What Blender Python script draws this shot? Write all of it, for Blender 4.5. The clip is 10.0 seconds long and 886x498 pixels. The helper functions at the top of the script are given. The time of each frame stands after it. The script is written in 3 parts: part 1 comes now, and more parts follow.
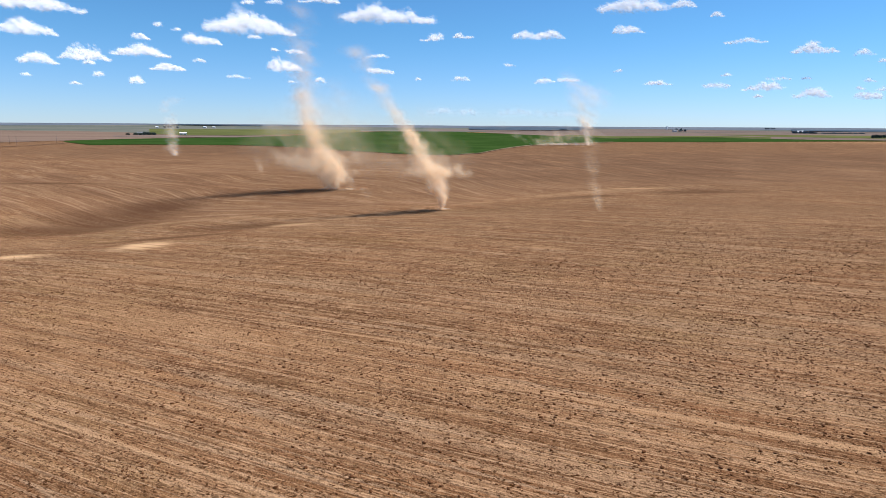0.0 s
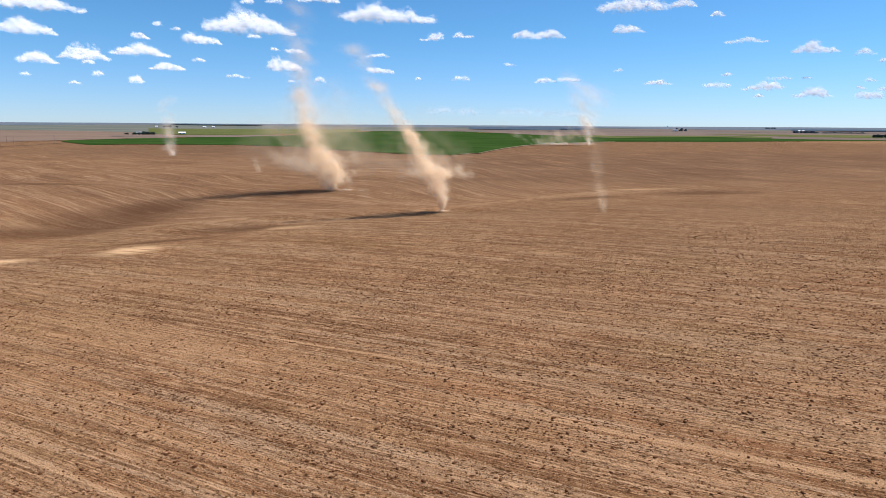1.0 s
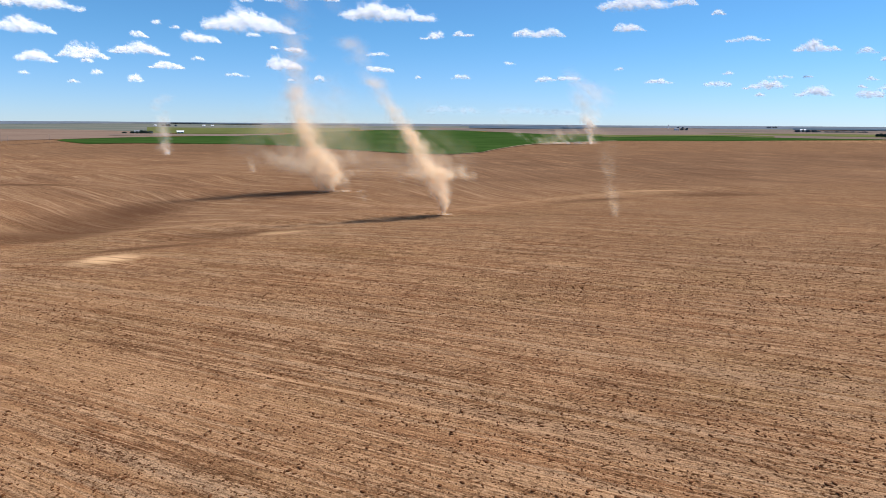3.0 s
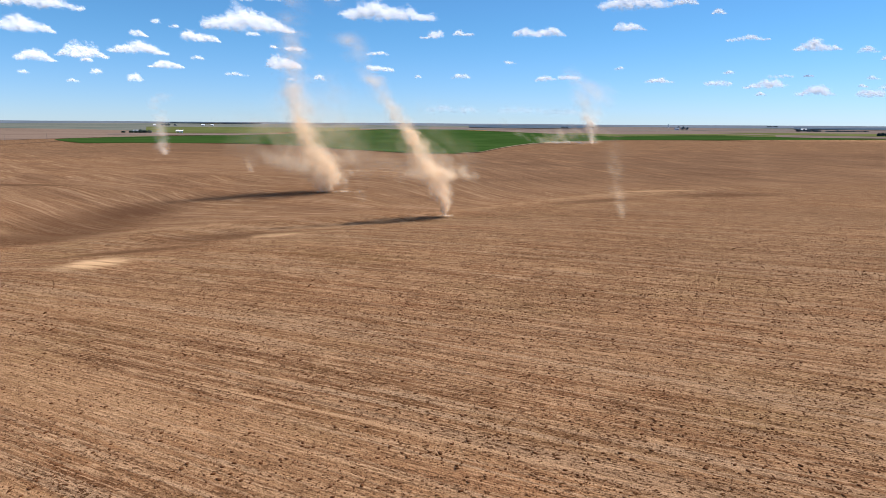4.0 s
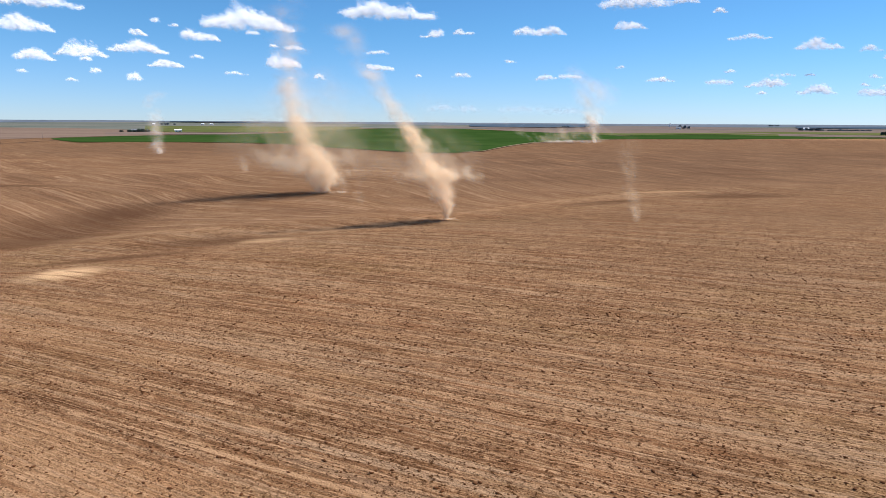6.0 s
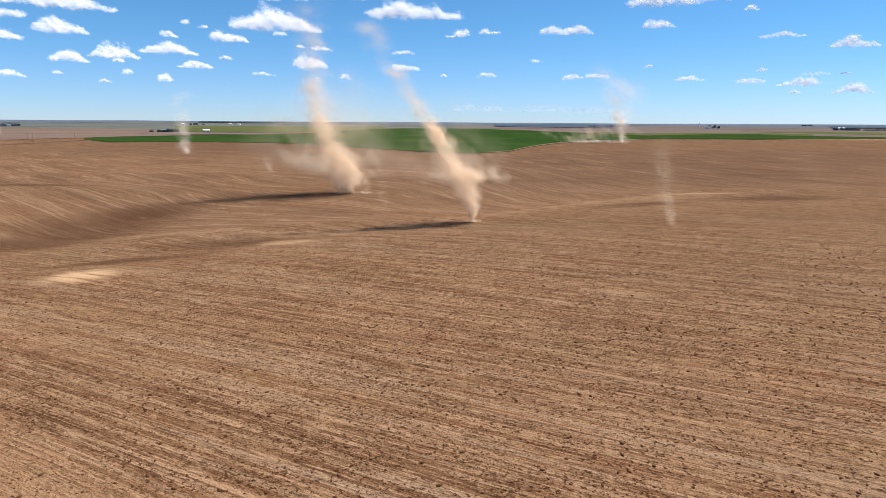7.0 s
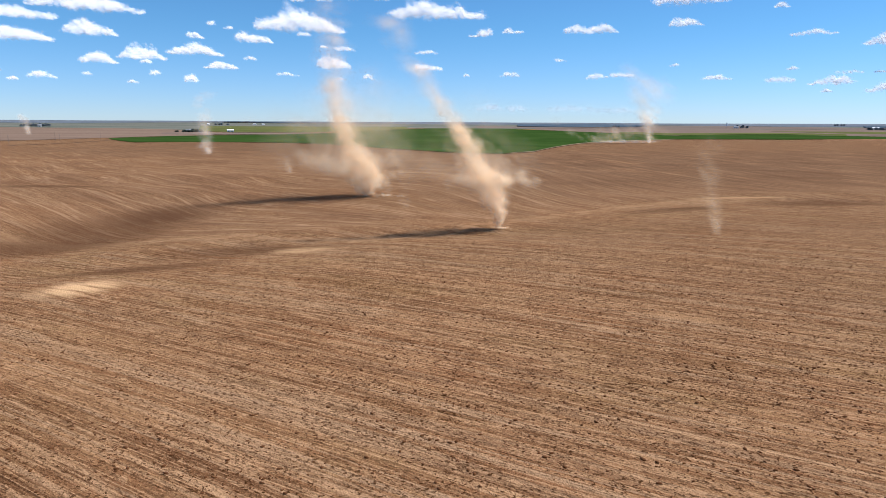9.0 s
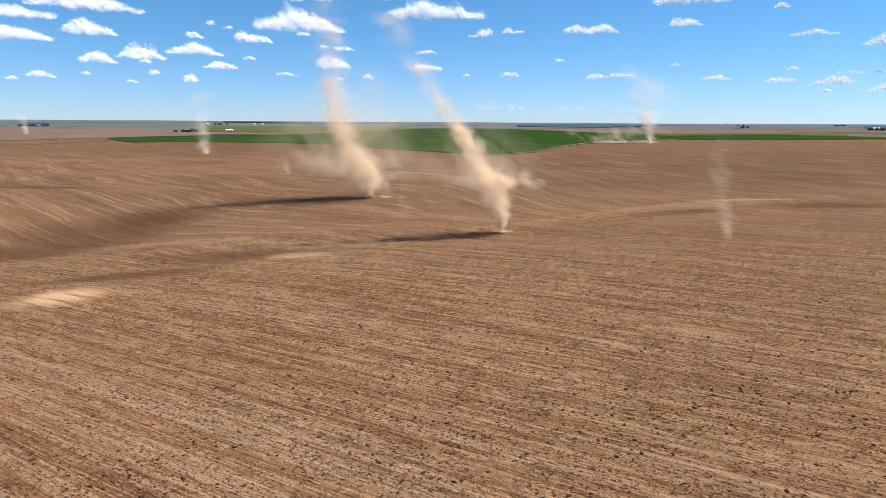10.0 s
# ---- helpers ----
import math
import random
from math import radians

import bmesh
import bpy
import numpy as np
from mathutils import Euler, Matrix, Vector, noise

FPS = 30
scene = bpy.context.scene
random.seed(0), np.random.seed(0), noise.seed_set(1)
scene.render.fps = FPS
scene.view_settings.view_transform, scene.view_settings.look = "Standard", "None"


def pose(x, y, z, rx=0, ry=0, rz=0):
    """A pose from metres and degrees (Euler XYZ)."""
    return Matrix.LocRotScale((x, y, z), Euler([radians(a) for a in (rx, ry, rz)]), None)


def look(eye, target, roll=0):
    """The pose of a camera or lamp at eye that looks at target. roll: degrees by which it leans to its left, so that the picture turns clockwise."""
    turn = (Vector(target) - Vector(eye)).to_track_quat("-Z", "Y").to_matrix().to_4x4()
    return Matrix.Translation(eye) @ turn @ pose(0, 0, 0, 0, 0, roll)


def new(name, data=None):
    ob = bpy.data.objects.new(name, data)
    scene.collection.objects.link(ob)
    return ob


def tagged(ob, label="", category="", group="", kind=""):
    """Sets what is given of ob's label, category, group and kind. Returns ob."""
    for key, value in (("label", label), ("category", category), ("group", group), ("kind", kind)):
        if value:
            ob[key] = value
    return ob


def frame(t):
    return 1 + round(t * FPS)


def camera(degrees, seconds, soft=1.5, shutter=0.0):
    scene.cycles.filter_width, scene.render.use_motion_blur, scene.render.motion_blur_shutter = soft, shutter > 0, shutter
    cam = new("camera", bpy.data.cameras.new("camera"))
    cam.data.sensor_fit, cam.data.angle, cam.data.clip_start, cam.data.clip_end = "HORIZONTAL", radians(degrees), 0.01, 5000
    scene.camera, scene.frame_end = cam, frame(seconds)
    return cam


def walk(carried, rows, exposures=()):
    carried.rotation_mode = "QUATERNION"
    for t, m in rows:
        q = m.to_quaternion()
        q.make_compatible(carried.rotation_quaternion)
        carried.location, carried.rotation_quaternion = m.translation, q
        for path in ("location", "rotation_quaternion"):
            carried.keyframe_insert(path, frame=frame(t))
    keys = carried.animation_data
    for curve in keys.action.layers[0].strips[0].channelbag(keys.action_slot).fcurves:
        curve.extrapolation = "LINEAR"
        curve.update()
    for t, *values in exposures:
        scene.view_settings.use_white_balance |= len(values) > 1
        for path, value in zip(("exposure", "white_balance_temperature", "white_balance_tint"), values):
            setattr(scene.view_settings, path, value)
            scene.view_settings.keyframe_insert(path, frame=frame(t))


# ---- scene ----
# ---------- camera ----------
cam = camera(72.24, 10.0, soft=0.7)
# seconds, x, y, z, pitch, roll, yaw
ROWS = [
    (0.0, -0.302, -0.167, 20.53, -11.488, -0.370, -1.014),
    (0.5, -0.303, 2.132, 20.54, -11.500, -0.368, -1.014),
    (1.0, -0.330, 4.460, 20.56, -11.525, -0.372, -1.018),
    (1.5, -0.345, 6.800, 20.58, -11.552, -0.380, -1.020),
    (2.0, -0.380, 9.160, 20.58, -11.578, -0.386, -1.018),
    (2.5, -0.470, 11.540, 20.54, -11.598, -0.392, -1.020),
    (4.0, -0.757, 18.640, 20.28, -11.674, -0.390, -1.026),
    (4.5, -0.838, 21.020, 20.19, -11.698, -0.387, -1.026),
    (5.0, -0.905, 23.380, 20.10, -11.722, -0.380, -1.030),
    (6.0, -1.030, 28.040, 19.85, -11.748, -0.366, -1.000),
    (6.3, -1.075, 29.410, 19.76, -11.755, -0.360, -0.680),
    (6.5, -1.106, 30.320, 19.71, -11.758, -0.352, -0.257),
    (7.0, -1.170, 32.530, 19.64, -11.760, -0.322, 1.303),
    (7.5, -1.310, 34.690, 19.61, -11.767, -0.299, 2.488),
    (8.0, -1.520, 36.850, 19.60, -11.770, -0.284, 3.340),
    (8.5, -1.800, 39.010, 19.65, -11.776, -0.276, 3.385),
    (9.0, -2.050, 41.210, 19.70, -11.780, -0.276, 3.370),
    (9.5, -2.280, 43.420, 19.72, -11.784, -0.288, 3.358),
    (10.0, -2.539, 45.640, 19.72, -11.778, -0.312, 3.348),
]
walk(cam, [(t, pose(x, y, z, 90 + pitch, roll, yaw)) for t, x, y, z, pitch, roll, yaw in ROWS])

# ---------- sky, sun, exposure ----------
SUN_ELEVATION, SUN_HEADING = 56.0, 72.0  # degrees; heading clockwise from +y
world = bpy.data.worlds.new("sky")
scene.world = world
world.use_nodes = True
wn = world.node_tree
sky = wn.nodes.new("ShaderNodeTexSky")
sky.sky_type = "NISHITA"
sky.sun_disc = False
sky.sun_elevation = radians(SUN_ELEVATION)
sky.sun_rotation = radians(SUN_HEADING)
sky.altitude = 900
sky.air_density, sky.dust_density, sky.ozone_density = 1.0, 0.0, 4.0
tint = wn.nodes.new("ShaderNodeMix")
tint.data_type, tint.blend_type = "RGBA", "MULTIPLY"
tint.inputs[0].default_value = 1.0
# paler, less green air low over the land
where = wn.nodes.new("ShaderNodeTexCoord")
axes = wn.nodes.new("ShaderNodeSeparateXYZ")
low = wn.nodes.new("ShaderNodeMapRange")
low.interpolation_type = "SMOOTHSTEP"
low.inputs["From Max"].default_value = 0.16
air = wn.nodes.new("ShaderNodeMix")
air.data_type = "RGBA"
air.inputs[6].default_value = (0.715, 0.95, 1.42, 1)
air.inputs[7].default_value = (0.575, 0.99, 1.28, 1)
wn.links.new(where.outputs["Generated"], axes.inputs[0])
wn.links.new(axes.outputs["Z"], low.inputs["Value"])
wn.links.new(low.outputs[0], air.inputs[0])
wn.links.new(air.outputs[2], tint.inputs[7])
wn.links.new(sky.outputs[0], tint.inputs[6])
wn.links.new(tint.outputs[2], wn.nodes["Background"].inputs[0])
wn.nodes["Background"].inputs[1].default_value = 0.083

lamp = bpy.data.lights.new("sun", "SUN")
lamp.energy, lamp.angle, lamp.color = 5.0, radians(0.53), (1.0, 0.965, 0.94)
sun = new("sun", lamp)
e, h = radians(SUN_ELEVATION), radians(SUN_HEADING)
sun.matrix_world = look((300 * math.sin(h) * math.cos(e), 300 * math.cos(h) * math.cos(e), 300 * math.sin(e)), (0, 0, 0))
scene.view_settings.exposure = 0.31


# ---------- material tools ----------
class Tree:
    """Short hand for a material's node tree."""

    def __init__(self, name):
        self.mat = bpy.data.materials.new(name)
        self.mat.use_nodes = True
        self.t = self.mat.node_tree
        self.out = self.t.nodes["Material Output"]
        self.bsdf = self.t.nodes["Principled BSDF"]
        self.bsdf.inputs["Specular IOR Level"].default_value = 0.15

    def put(self, socket, value):
        if isinstance(value, bpy.types.NodeSocket):
            self.t.links.new(value, socket)
        else:
            socket.default_value = value

    def node(self, kind, **values):
        n = self.t.nodes.new(kind)
        for key, value in values.items():
            setattr(n, key, value)
        return n

    def math(self, op, a, b=0.0, clamp=False):
        n = self.node("ShaderNodeMath", operation=op, use_clamp=clamp)
        self.put(n.inputs[0], a)
        self.put(n.inputs[1], b)
        return n.outputs[0]

    def mapped(self, scale=(1, 1, 1), turn=0.0, place=(0, 0, 0)):
        g = self.node("ShaderNodeNewGeometry")
        m = self.node("ShaderNodeMapping", vector_type="TEXTURE")
        self.t.links.new(g.outputs["Position"], m.inputs["Vector"])
        m.inputs["Rotation"].default_value = (0, 0, turn)
        m.inputs["Location"].default_value = place
        m.inputs["Scale"].default_value = scale
        return m.outputs[0]

    def laid(self, along, across):
        """Noise coordinates that follow the tillage passes drawn on the ground: metres along and across them."""
        c = self.node("ShaderNodeCombineXYZ")
        for socket, name, size in ((c.inputs[0], "along", along), (c.inputs[1], "across", across)):
            self.put(socket, self.math("DIVIDE", self.node("ShaderNodeAttribute", attribute_name=name).outputs["Fac"], size))
        return c.outputs[0]

    def noise(self, vector, scale=1.0, detail=3.0, rough=0.55, distortion=0.0):
        n = self.node("ShaderNodeTexNoise")
        self.t.links.new(vector, n.inputs["Vector"])
        for key, value in (("Scale", scale), ("Detail", detail), ("Roughness", rough), ("Distortion", distortion)):
            n.inputs[key].default_value = value
        return n.outputs["Fac"]

    def ramp(self, fac, lo, hi):
        n = self.node("ShaderNodeMapRange", interpolation_type="SMOOTHSTEP")
        self.put(n.inputs["Value"], fac)
        n.inputs["From Min"].default_value, n.inputs["From Max"].default_value = lo, hi
        return n.outputs[0]

    def mix(self, fac, a, b, blend="MIX"):
        n = self.node("ShaderNodeMix", data_type="RGBA", blend_type=blend)
        self.put(n.inputs[0], fac)
        for socket, value in ((n.inputs[6], a), (n.inputs[7], b)):
            self.put(socket, (*value, 1) if isinstance(value, tuple) else value)
        return n.outputs[2]

    def finish(self, colour, rough=0.9, bump=None, strength=0.5, distance=0.1):
        self.put(self.bsdf.inputs["Base Color"], (*colour, 1) if isinstance(colour, tuple) else colour)
        self.put(self.bsdf.inputs["Roughness"], rough)
        if bump is not None:
            b = self.node("ShaderNodeBump")
            b.inputs["Strength"].default_value, b.inputs["Distance"].default_value = strength, distance
            self.t.links.new(bump, b.inputs["Height"])
            self.t.links.new(b.outputs[0], self.bsdf.inputs["Normal"])
        return self.mat


FURROW = radians(-27.6)  # heading of the tillage lines on the near slope, in plan
# where the near slope breaks into the next one: x, y along the crest
CREST = ((-190, 212), (-130, 190), (-103, 180), (-88, 184), (-70, 177), (-50, 171), (-26, 166), (-8, 174), (14, 196), (30, 212), (53, 232), (80, 240), (107, 244), (137, 254), (240, 285))


def soil_material():
    k = Tree("tilled_soil")
    crest = k.node("ShaderNodeAttribute", attribute_name="crest").outputs["Fac"]
    beyond = k.node("ShaderNodeAttribute", attribute_name="beyond").outputs["Fac"]
    # lines along the tillage, at several widths
    hair = k.noise(k.laid(3.6, 0.17), 1.0, 2.0, 0.6)
    fine = k.noise(k.laid(11.0, 0.42), 1.0, 3.0, 0.6)
    mid = k.noise(k.laid(34.0, 1.7), 1.0, 3.0, 0.6, 0.15)
    wide = k.noise(k.laid(110.0, 6.5), 1.0, 3.0, 0.6, 0.3)
    patch = k.noise(k.mapped(), 0.018, 4.0, 0.55)
    mottle = k.noise(k.mapped((3.5, 3.0, 3.0), FURROW), 1.0, 4.0, 0.6)
    clods = k.noise(k.mapped((0.32, 0.24, 0.25), FURROW), 1.0, 3.0, 0.65)
    lumps = k.noise(k.mapped((0.75, 0.24, 0.4), FURROW), 1.0, 3.0, 0.65)
    grit = k.noise(k.mapped((0.15, 0.12, 0.1), FURROW), 1.0, 2.0, 0.6)
    gate = k.noise(k.laid(5.0, 1.6), 1.0, 3.0, 0.6)

    def streak(along, across, at, width):
        n = k.noise(k.laid(along, across), 1.0, 2.0, 0.5)
        return k.ramp(k.math("ABSOLUTE", k.math("SUBTRACT", n, at)), width, 0.0)

    c = k.mix(k.ramp(patch, 0.3, 0.7), (0.193, 0.093, 0.044), (0.233, 0.119, 0.061))
    c = k.mix(k.math("MULTIPLY", k.ramp(wide, 0.50, 0.63), 0.70), c, (0.284, 0.158, 0.085))
    c = k.mix(k.math("MULTIPLY", k.ramp(wide, 0.48, 0.36), 0.52), c, (0.146, 0.072, 0.036))
    c = k.mix(k.math("MULTIPLY", k.ramp(mid, 0.52, 0.64), 0.52), c, (0.343, 0.202, 0.109))
    c = k.mix(k.math("MULTIPLY", k.ramp(mid, 0.48, 0.36), 0.42), c, (0.116, 0.056, 0.029))
    c = k.mix(k.math("MULTIPLY", k.ramp(mottle, 0.52, 0.70), 0.22), c, (0.270, 0.150, 0.085))
    c = k.mix(k.math("MULTIPLY", k.ramp(mottle, 0.48, 0.32), 0.28), c, (0.125, 0.066, 0.036))
    c = k.mix(k.math("MULTIPLY", k.ramp(fine, 0.53, 0.65), 0.60), c, (0.370, 0.225, 0.129))
    c = k.mix(k.math("MULTIPLY", k.ramp(fine, 0.47, 0.35), 0.42), c, (0.102, 0.050, 0.024))
    cast = k.noise(k.mapped((26.0, 12.0, 10.0), FURROW), 1.0, 3.0, 0.6, 0.3)
    c = k.mix(k.ramp(cast, 0.50, 0.68), c, k.mix(1.0, c, (1.03, 0.965, 0.93), "MULTIPLY"))
    c = k.mix(k.ramp(cast, 0.48, 0.32), c, k.mix(1.0, c, (0.94, 1.0, 0.95), "MULTIPLY"))
    # single passes that catch the light, put into the colour as pale streaks
    c = k.mix(k.math("MULTIPLY", streak(260.0, 5.0, 0.5, 0.030), 0.60), c, (0.334, 0.222, 0.143))
    c = k.mix(k.math("MULTIPLY", streak(120.0, 2.4, 0.47, 0.028), 0.90), c, (0.335, 0.222, 0.143))
    c = k.mix(k.math("MULTIPLY", streak(50.0, 1.1, 0.5, 0.032), 0.80), c, (0.405, 0.253, 0.150))
    c = k.mix(k.math("MULTIPLY", streak(90.0, 3.2, 0.54, 0.030), 0.50), c, (0.379, 0.229, 0.133))
    c = k.mix(k.math("MULTIPLY", k.ramp(hair, 0.48, 0.36), 0.40), c, (0.078, 0.040, 0.022))
    c = k.mix(k.math("MULTIPLY", k.ramp(hair, 0.54, 0.64), 0.48), c, (0.430, 0.269, 0.162))
    # the rows that the tines drew
    tine = k.noise(k.laid(26.0, 0.21), 1.0, 1.0, 0.5)
    rows = k.math("MULTIPLY", k.ramp(tine, 0.49, 0.62), k.ramp(gate, 0.3, 0.6))
    c = k.mix(k.math("MULTIPLY", rows, 0.38), c, (0.085, 0.045, 0.024))
    c = k.mix(k.math("MULTIPLY", k.ramp(grit, 0.46, 0.33), 0.42), c, (0.070, 0.033, 0.018))
    c = k.mix(k.math("MULTIPLY", k.ramp(grit, 0.56, 0.66), 0.36), c, (0.430, 0.273, 0.166))
    # dark clods along with the small shadows they throw, painted as specks and heaps
    speck = k.math("MULTIPLY", k.ramp(clods, 0.565, 0.605), k.ramp(gate, 0.34, 0.5))
    c = k.mix(k.math("MULTIPLY", speck, 0.95), c, (0.052, 0.022, 0.009))
    heavy = k.math("MULTIPLY", k.ramp(lumps, 0.565, 0.605), k.ramp(mottle, 0.66, 0.42))
    c = k.mix(k.math("MULTIPLY", heavy, 0.70), c, (0.058, 0.027, 0.013))
    cluster = k.noise(k.mapped((0.75, 1.0, 1.0)), 1.0, 2.0, 0.6)
    place = k.node("ShaderNodeSeparateXYZ")
    k.t.links.new(k.mapped(), place.inputs[0])
    outer = k.math("ADD", k.math("MULTIPLY", k.ramp(place.outputs[1], 85.0, 130.0), 0.65), 0.35)
    heap = k.math("MULTIPLY", k.ramp(cluster, 0.56, 0.63), k.ramp(clods, 0.45, 0.54))
    c = k.mix(k.math("MULTIPLY", k.math("MULTIPLY", heap, outer), 0.55), c, (0.054, 0.025, 0.012))
    dry = k.math("MULTIPLY", k.ramp(cluster, 0.45, 0.36), k.ramp(hair, 0.45, 0.58))
    c = k.mix(k.math("MULTIPLY", dry, 0.50), c, (0.425, 0.268, 0.160))
    # the slopes beyond the crest were harrowed smoother
    c = k.mix(k.math("MULTIPLY", beyond, 0.38), c, (0.205, 0.113, 0.063))
    # on the slopes beyond the crest the passes stand apart, pale between dark swaths
    c = k.mix(k.math("MULTIPLY", k.math("MULTIPLY", streak(60.0, 1.3, 0.5, 0.026), beyond), 0.34), c, (0.380, 0.242, 0.152))
    c = k.mix(k.math("MULTIPLY", k.math("MULTIPLY", streak(110.0, 3.0, 0.53, 0.024), beyond), 0.60), c, (0.400, 0.258, 0.165))
    east = k.math("MULTIPLY", beyond, k.ramp(place.outputs[0], -20.0, 40.0))
    c = k.mix(k.math("MULTIPLY", k.math("MULTIPLY", streak(55.0, 0.85, 0.5, 0.030), east), 0.55), c, (0.390, 0.250, 0.158))
    trough = k.noise(k.laid(60.0, 1.3), 1.0, 2.0, 0.5)
    c = k.mix(k.math("MULTIPLY", k.math("MULTIPLY", k.ramp(trough, 0.47, 0.38), east), 0.34), c, (0.118, 0.062, 0.037))
    swath = k.noise(k.laid(60.0, 3.2), 1.0, 2.0, 0.5, 0.1)
    c = k.mix(k.math("MULTIPLY", k.math("MULTIPLY", k.ramp(swath, 0.47, 0.36), beyond), 0.22), c, (0.118, 0.062, 0.037))
    # lit and shaded sides of low rolls, put into the colour
    hummock_shade = k.noise(k.mapped((52.0, 20.0, 30.0), -0.5), 1.0, 3.0, 0.55, 0.4)
    c = k.mix(k.math("MULTIPLY", k.math("MULTIPLY", k.ramp(hummock_shade, 0.50, 0.36), beyond), 0.32), c, (0.118, 0.062, 0.038))
    c = k.mix(k.math("MULTIPLY", k.math("MULTIPLY", k.ramp(hummock_shade, 0.54, 0.68), beyond), 0.30), c, (0.290, 0.172, 0.105))
    # worn, paler earth along the crests
    bare = k.math("MULTIPLY", crest, k.ramp(k.math("ADD", patch, mottle), 0.75, 1.15))
    c = k.mix(k.math("MULTIPLY", bare, 0.62), c, (0.385, 0.240, 0.142))

    def spot(x, y, a, b, turn, soft):
        g = k.node("ShaderNodeTexGradient", gradient_type="SPHERICAL")
        k.t.links.new(k.mapped((a, b, 1000.0), turn, (x, y, -4.0)), g.inputs[0])
        return k.ramp(g.outputs[1], 0.0, soft)

    # hollows painted darker: part richer earth, part shade on slopes turned from the sun
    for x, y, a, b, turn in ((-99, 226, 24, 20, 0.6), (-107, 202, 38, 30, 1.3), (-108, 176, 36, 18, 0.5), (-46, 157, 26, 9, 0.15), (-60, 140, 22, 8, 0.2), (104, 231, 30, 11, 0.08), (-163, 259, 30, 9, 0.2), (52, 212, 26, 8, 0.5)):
        hollow_dark = k.math("MULTIPLY", spot(x, y, a, b, turn, 0.8), k.ramp(k.math("ADD", patch, mid), 0.50, 1.05))
        c = k.mix(k.math("MULTIPLY", hollow_dark, 0.64), c, (0.078, 0.038, 0.021))
    # broad belts painted darker, the far ones for dimmer light and haze out there
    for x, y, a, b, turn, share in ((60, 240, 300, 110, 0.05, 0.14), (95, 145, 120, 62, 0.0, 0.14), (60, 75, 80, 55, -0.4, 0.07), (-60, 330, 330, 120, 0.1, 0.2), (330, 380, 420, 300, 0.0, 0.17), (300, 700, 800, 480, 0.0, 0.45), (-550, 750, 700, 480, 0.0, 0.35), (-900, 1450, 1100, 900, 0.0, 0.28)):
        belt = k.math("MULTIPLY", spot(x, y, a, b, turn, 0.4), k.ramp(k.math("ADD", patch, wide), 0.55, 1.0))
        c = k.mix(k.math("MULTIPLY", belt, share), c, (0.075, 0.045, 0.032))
    # a sandier stretch
    for x, y, a, b, turn, share in ((-40, 84, 42, 30, -0.4, 0.22), (-28, 55, 44, 20, -0.4, 0.3)):
        sandy = k.math("MULTIPLY", spot(x, y, a, b, turn, 0.7), k.ramp(k.math("ADD", mid, wide), 0.75, 1.15))
        c = k.mix(k.math("MULTIPLY", sandy, share), c, (0.365, 0.212, 0.115))
    # pale dust on the curved headland passes
    for x, y, a, b, turn, share in ((82, 241, 20, 1.3, 0.06, 0.6), (20, 104, 5, 1.6, -0.45, 0.4), (-21, 38.8, 34, 0.32, -0.503, 0.7), (-6, 60, 30, 0.3, -0.475, 0.7), (22, 39, 26, 0.5, -0.47, 0.7)):
        c = k.mix(k.math("MULTIPLY", spot(x, y, a, b, turn, 0.6), share), c, (0.400, 0.247, 0.143))
    # bare sandy knolls, combed by the tines
    combed = k.noise(k.laid(9.0, 0.9), 1.0, 2.0, 0.5)
    for x, y, a, b, turn, share in ((-59.6, 122.4, 8.2, 7.4, 0.15, 0.95), (-82.0, 119.0, 9.2, 4.2, -0.2, 0.95), (-36.0, 154.0, 8.0, 6.0, -0.3, 0.5)):
        worn = k.math("MULTIPLY", spot(x, y, a, b, turn, 0.75), k.ramp(k.math("ADD", combed, mid), 0.60, 1.08))
        c = k.mix(k.math("MULTIPLY", worn, share), c, (0.585, 0.385, 0.225))
    c = k.mix(1.0, c, (1.115, 1.055, 0.945), "MULTIPLY")
    relief = k.math("ADD", k.math("MULTIPLY", grit, 0.55), k.math("ADD", k.math("MULTIPLY", tine, -0.45), k.math("ADD", k.math("MULTIPLY", clods, 0.6), k.math("MULTIPLY", lumps, 0.5))))
    k.bsdf.inputs["Specular IOR Level"].default_value = 0.0
    return k.finish(c, 1.0, relief, 1.0, 0.25)


def field_material(name, dark, pale, across=3.0, along=60.0, turn=0.0, blotch=0.01, rough=0.9):
    """A far field: sown lines, blotches and worn spots."""
    k = Tree(name)
    lines = k.noise(k.mapped((along, across, 10.0), turn), 1.0, 3.0, 0.6, 0.3)
    spots = k.noise(k.mapped(), blotch, 4.0, 0.6)
    fine = k.noise(k.mapped((4.0, 4.0, 4.0)), 1.0, 2.0)
    c = k.mix(k.ramp(spots, 0.3, 0.7), dark, pale)
    c = k.mix(k.math("MULTIPLY", k.ramp(lines, 0.5, 0.7), 0.4), c, tuple(min(1.0, v * 1.5) for v in pale))
    c = k.mix(k.math("MULTIPLY", k.ramp(lines, 0.48, 0.3), 0.4), c, tuple(v * 0.65 for v in dark))
    k.bsdf.inputs["Specular IOR Level"].default_value = 0.0
    return k.finish(c, rough, fine, 0.3, 0.3)


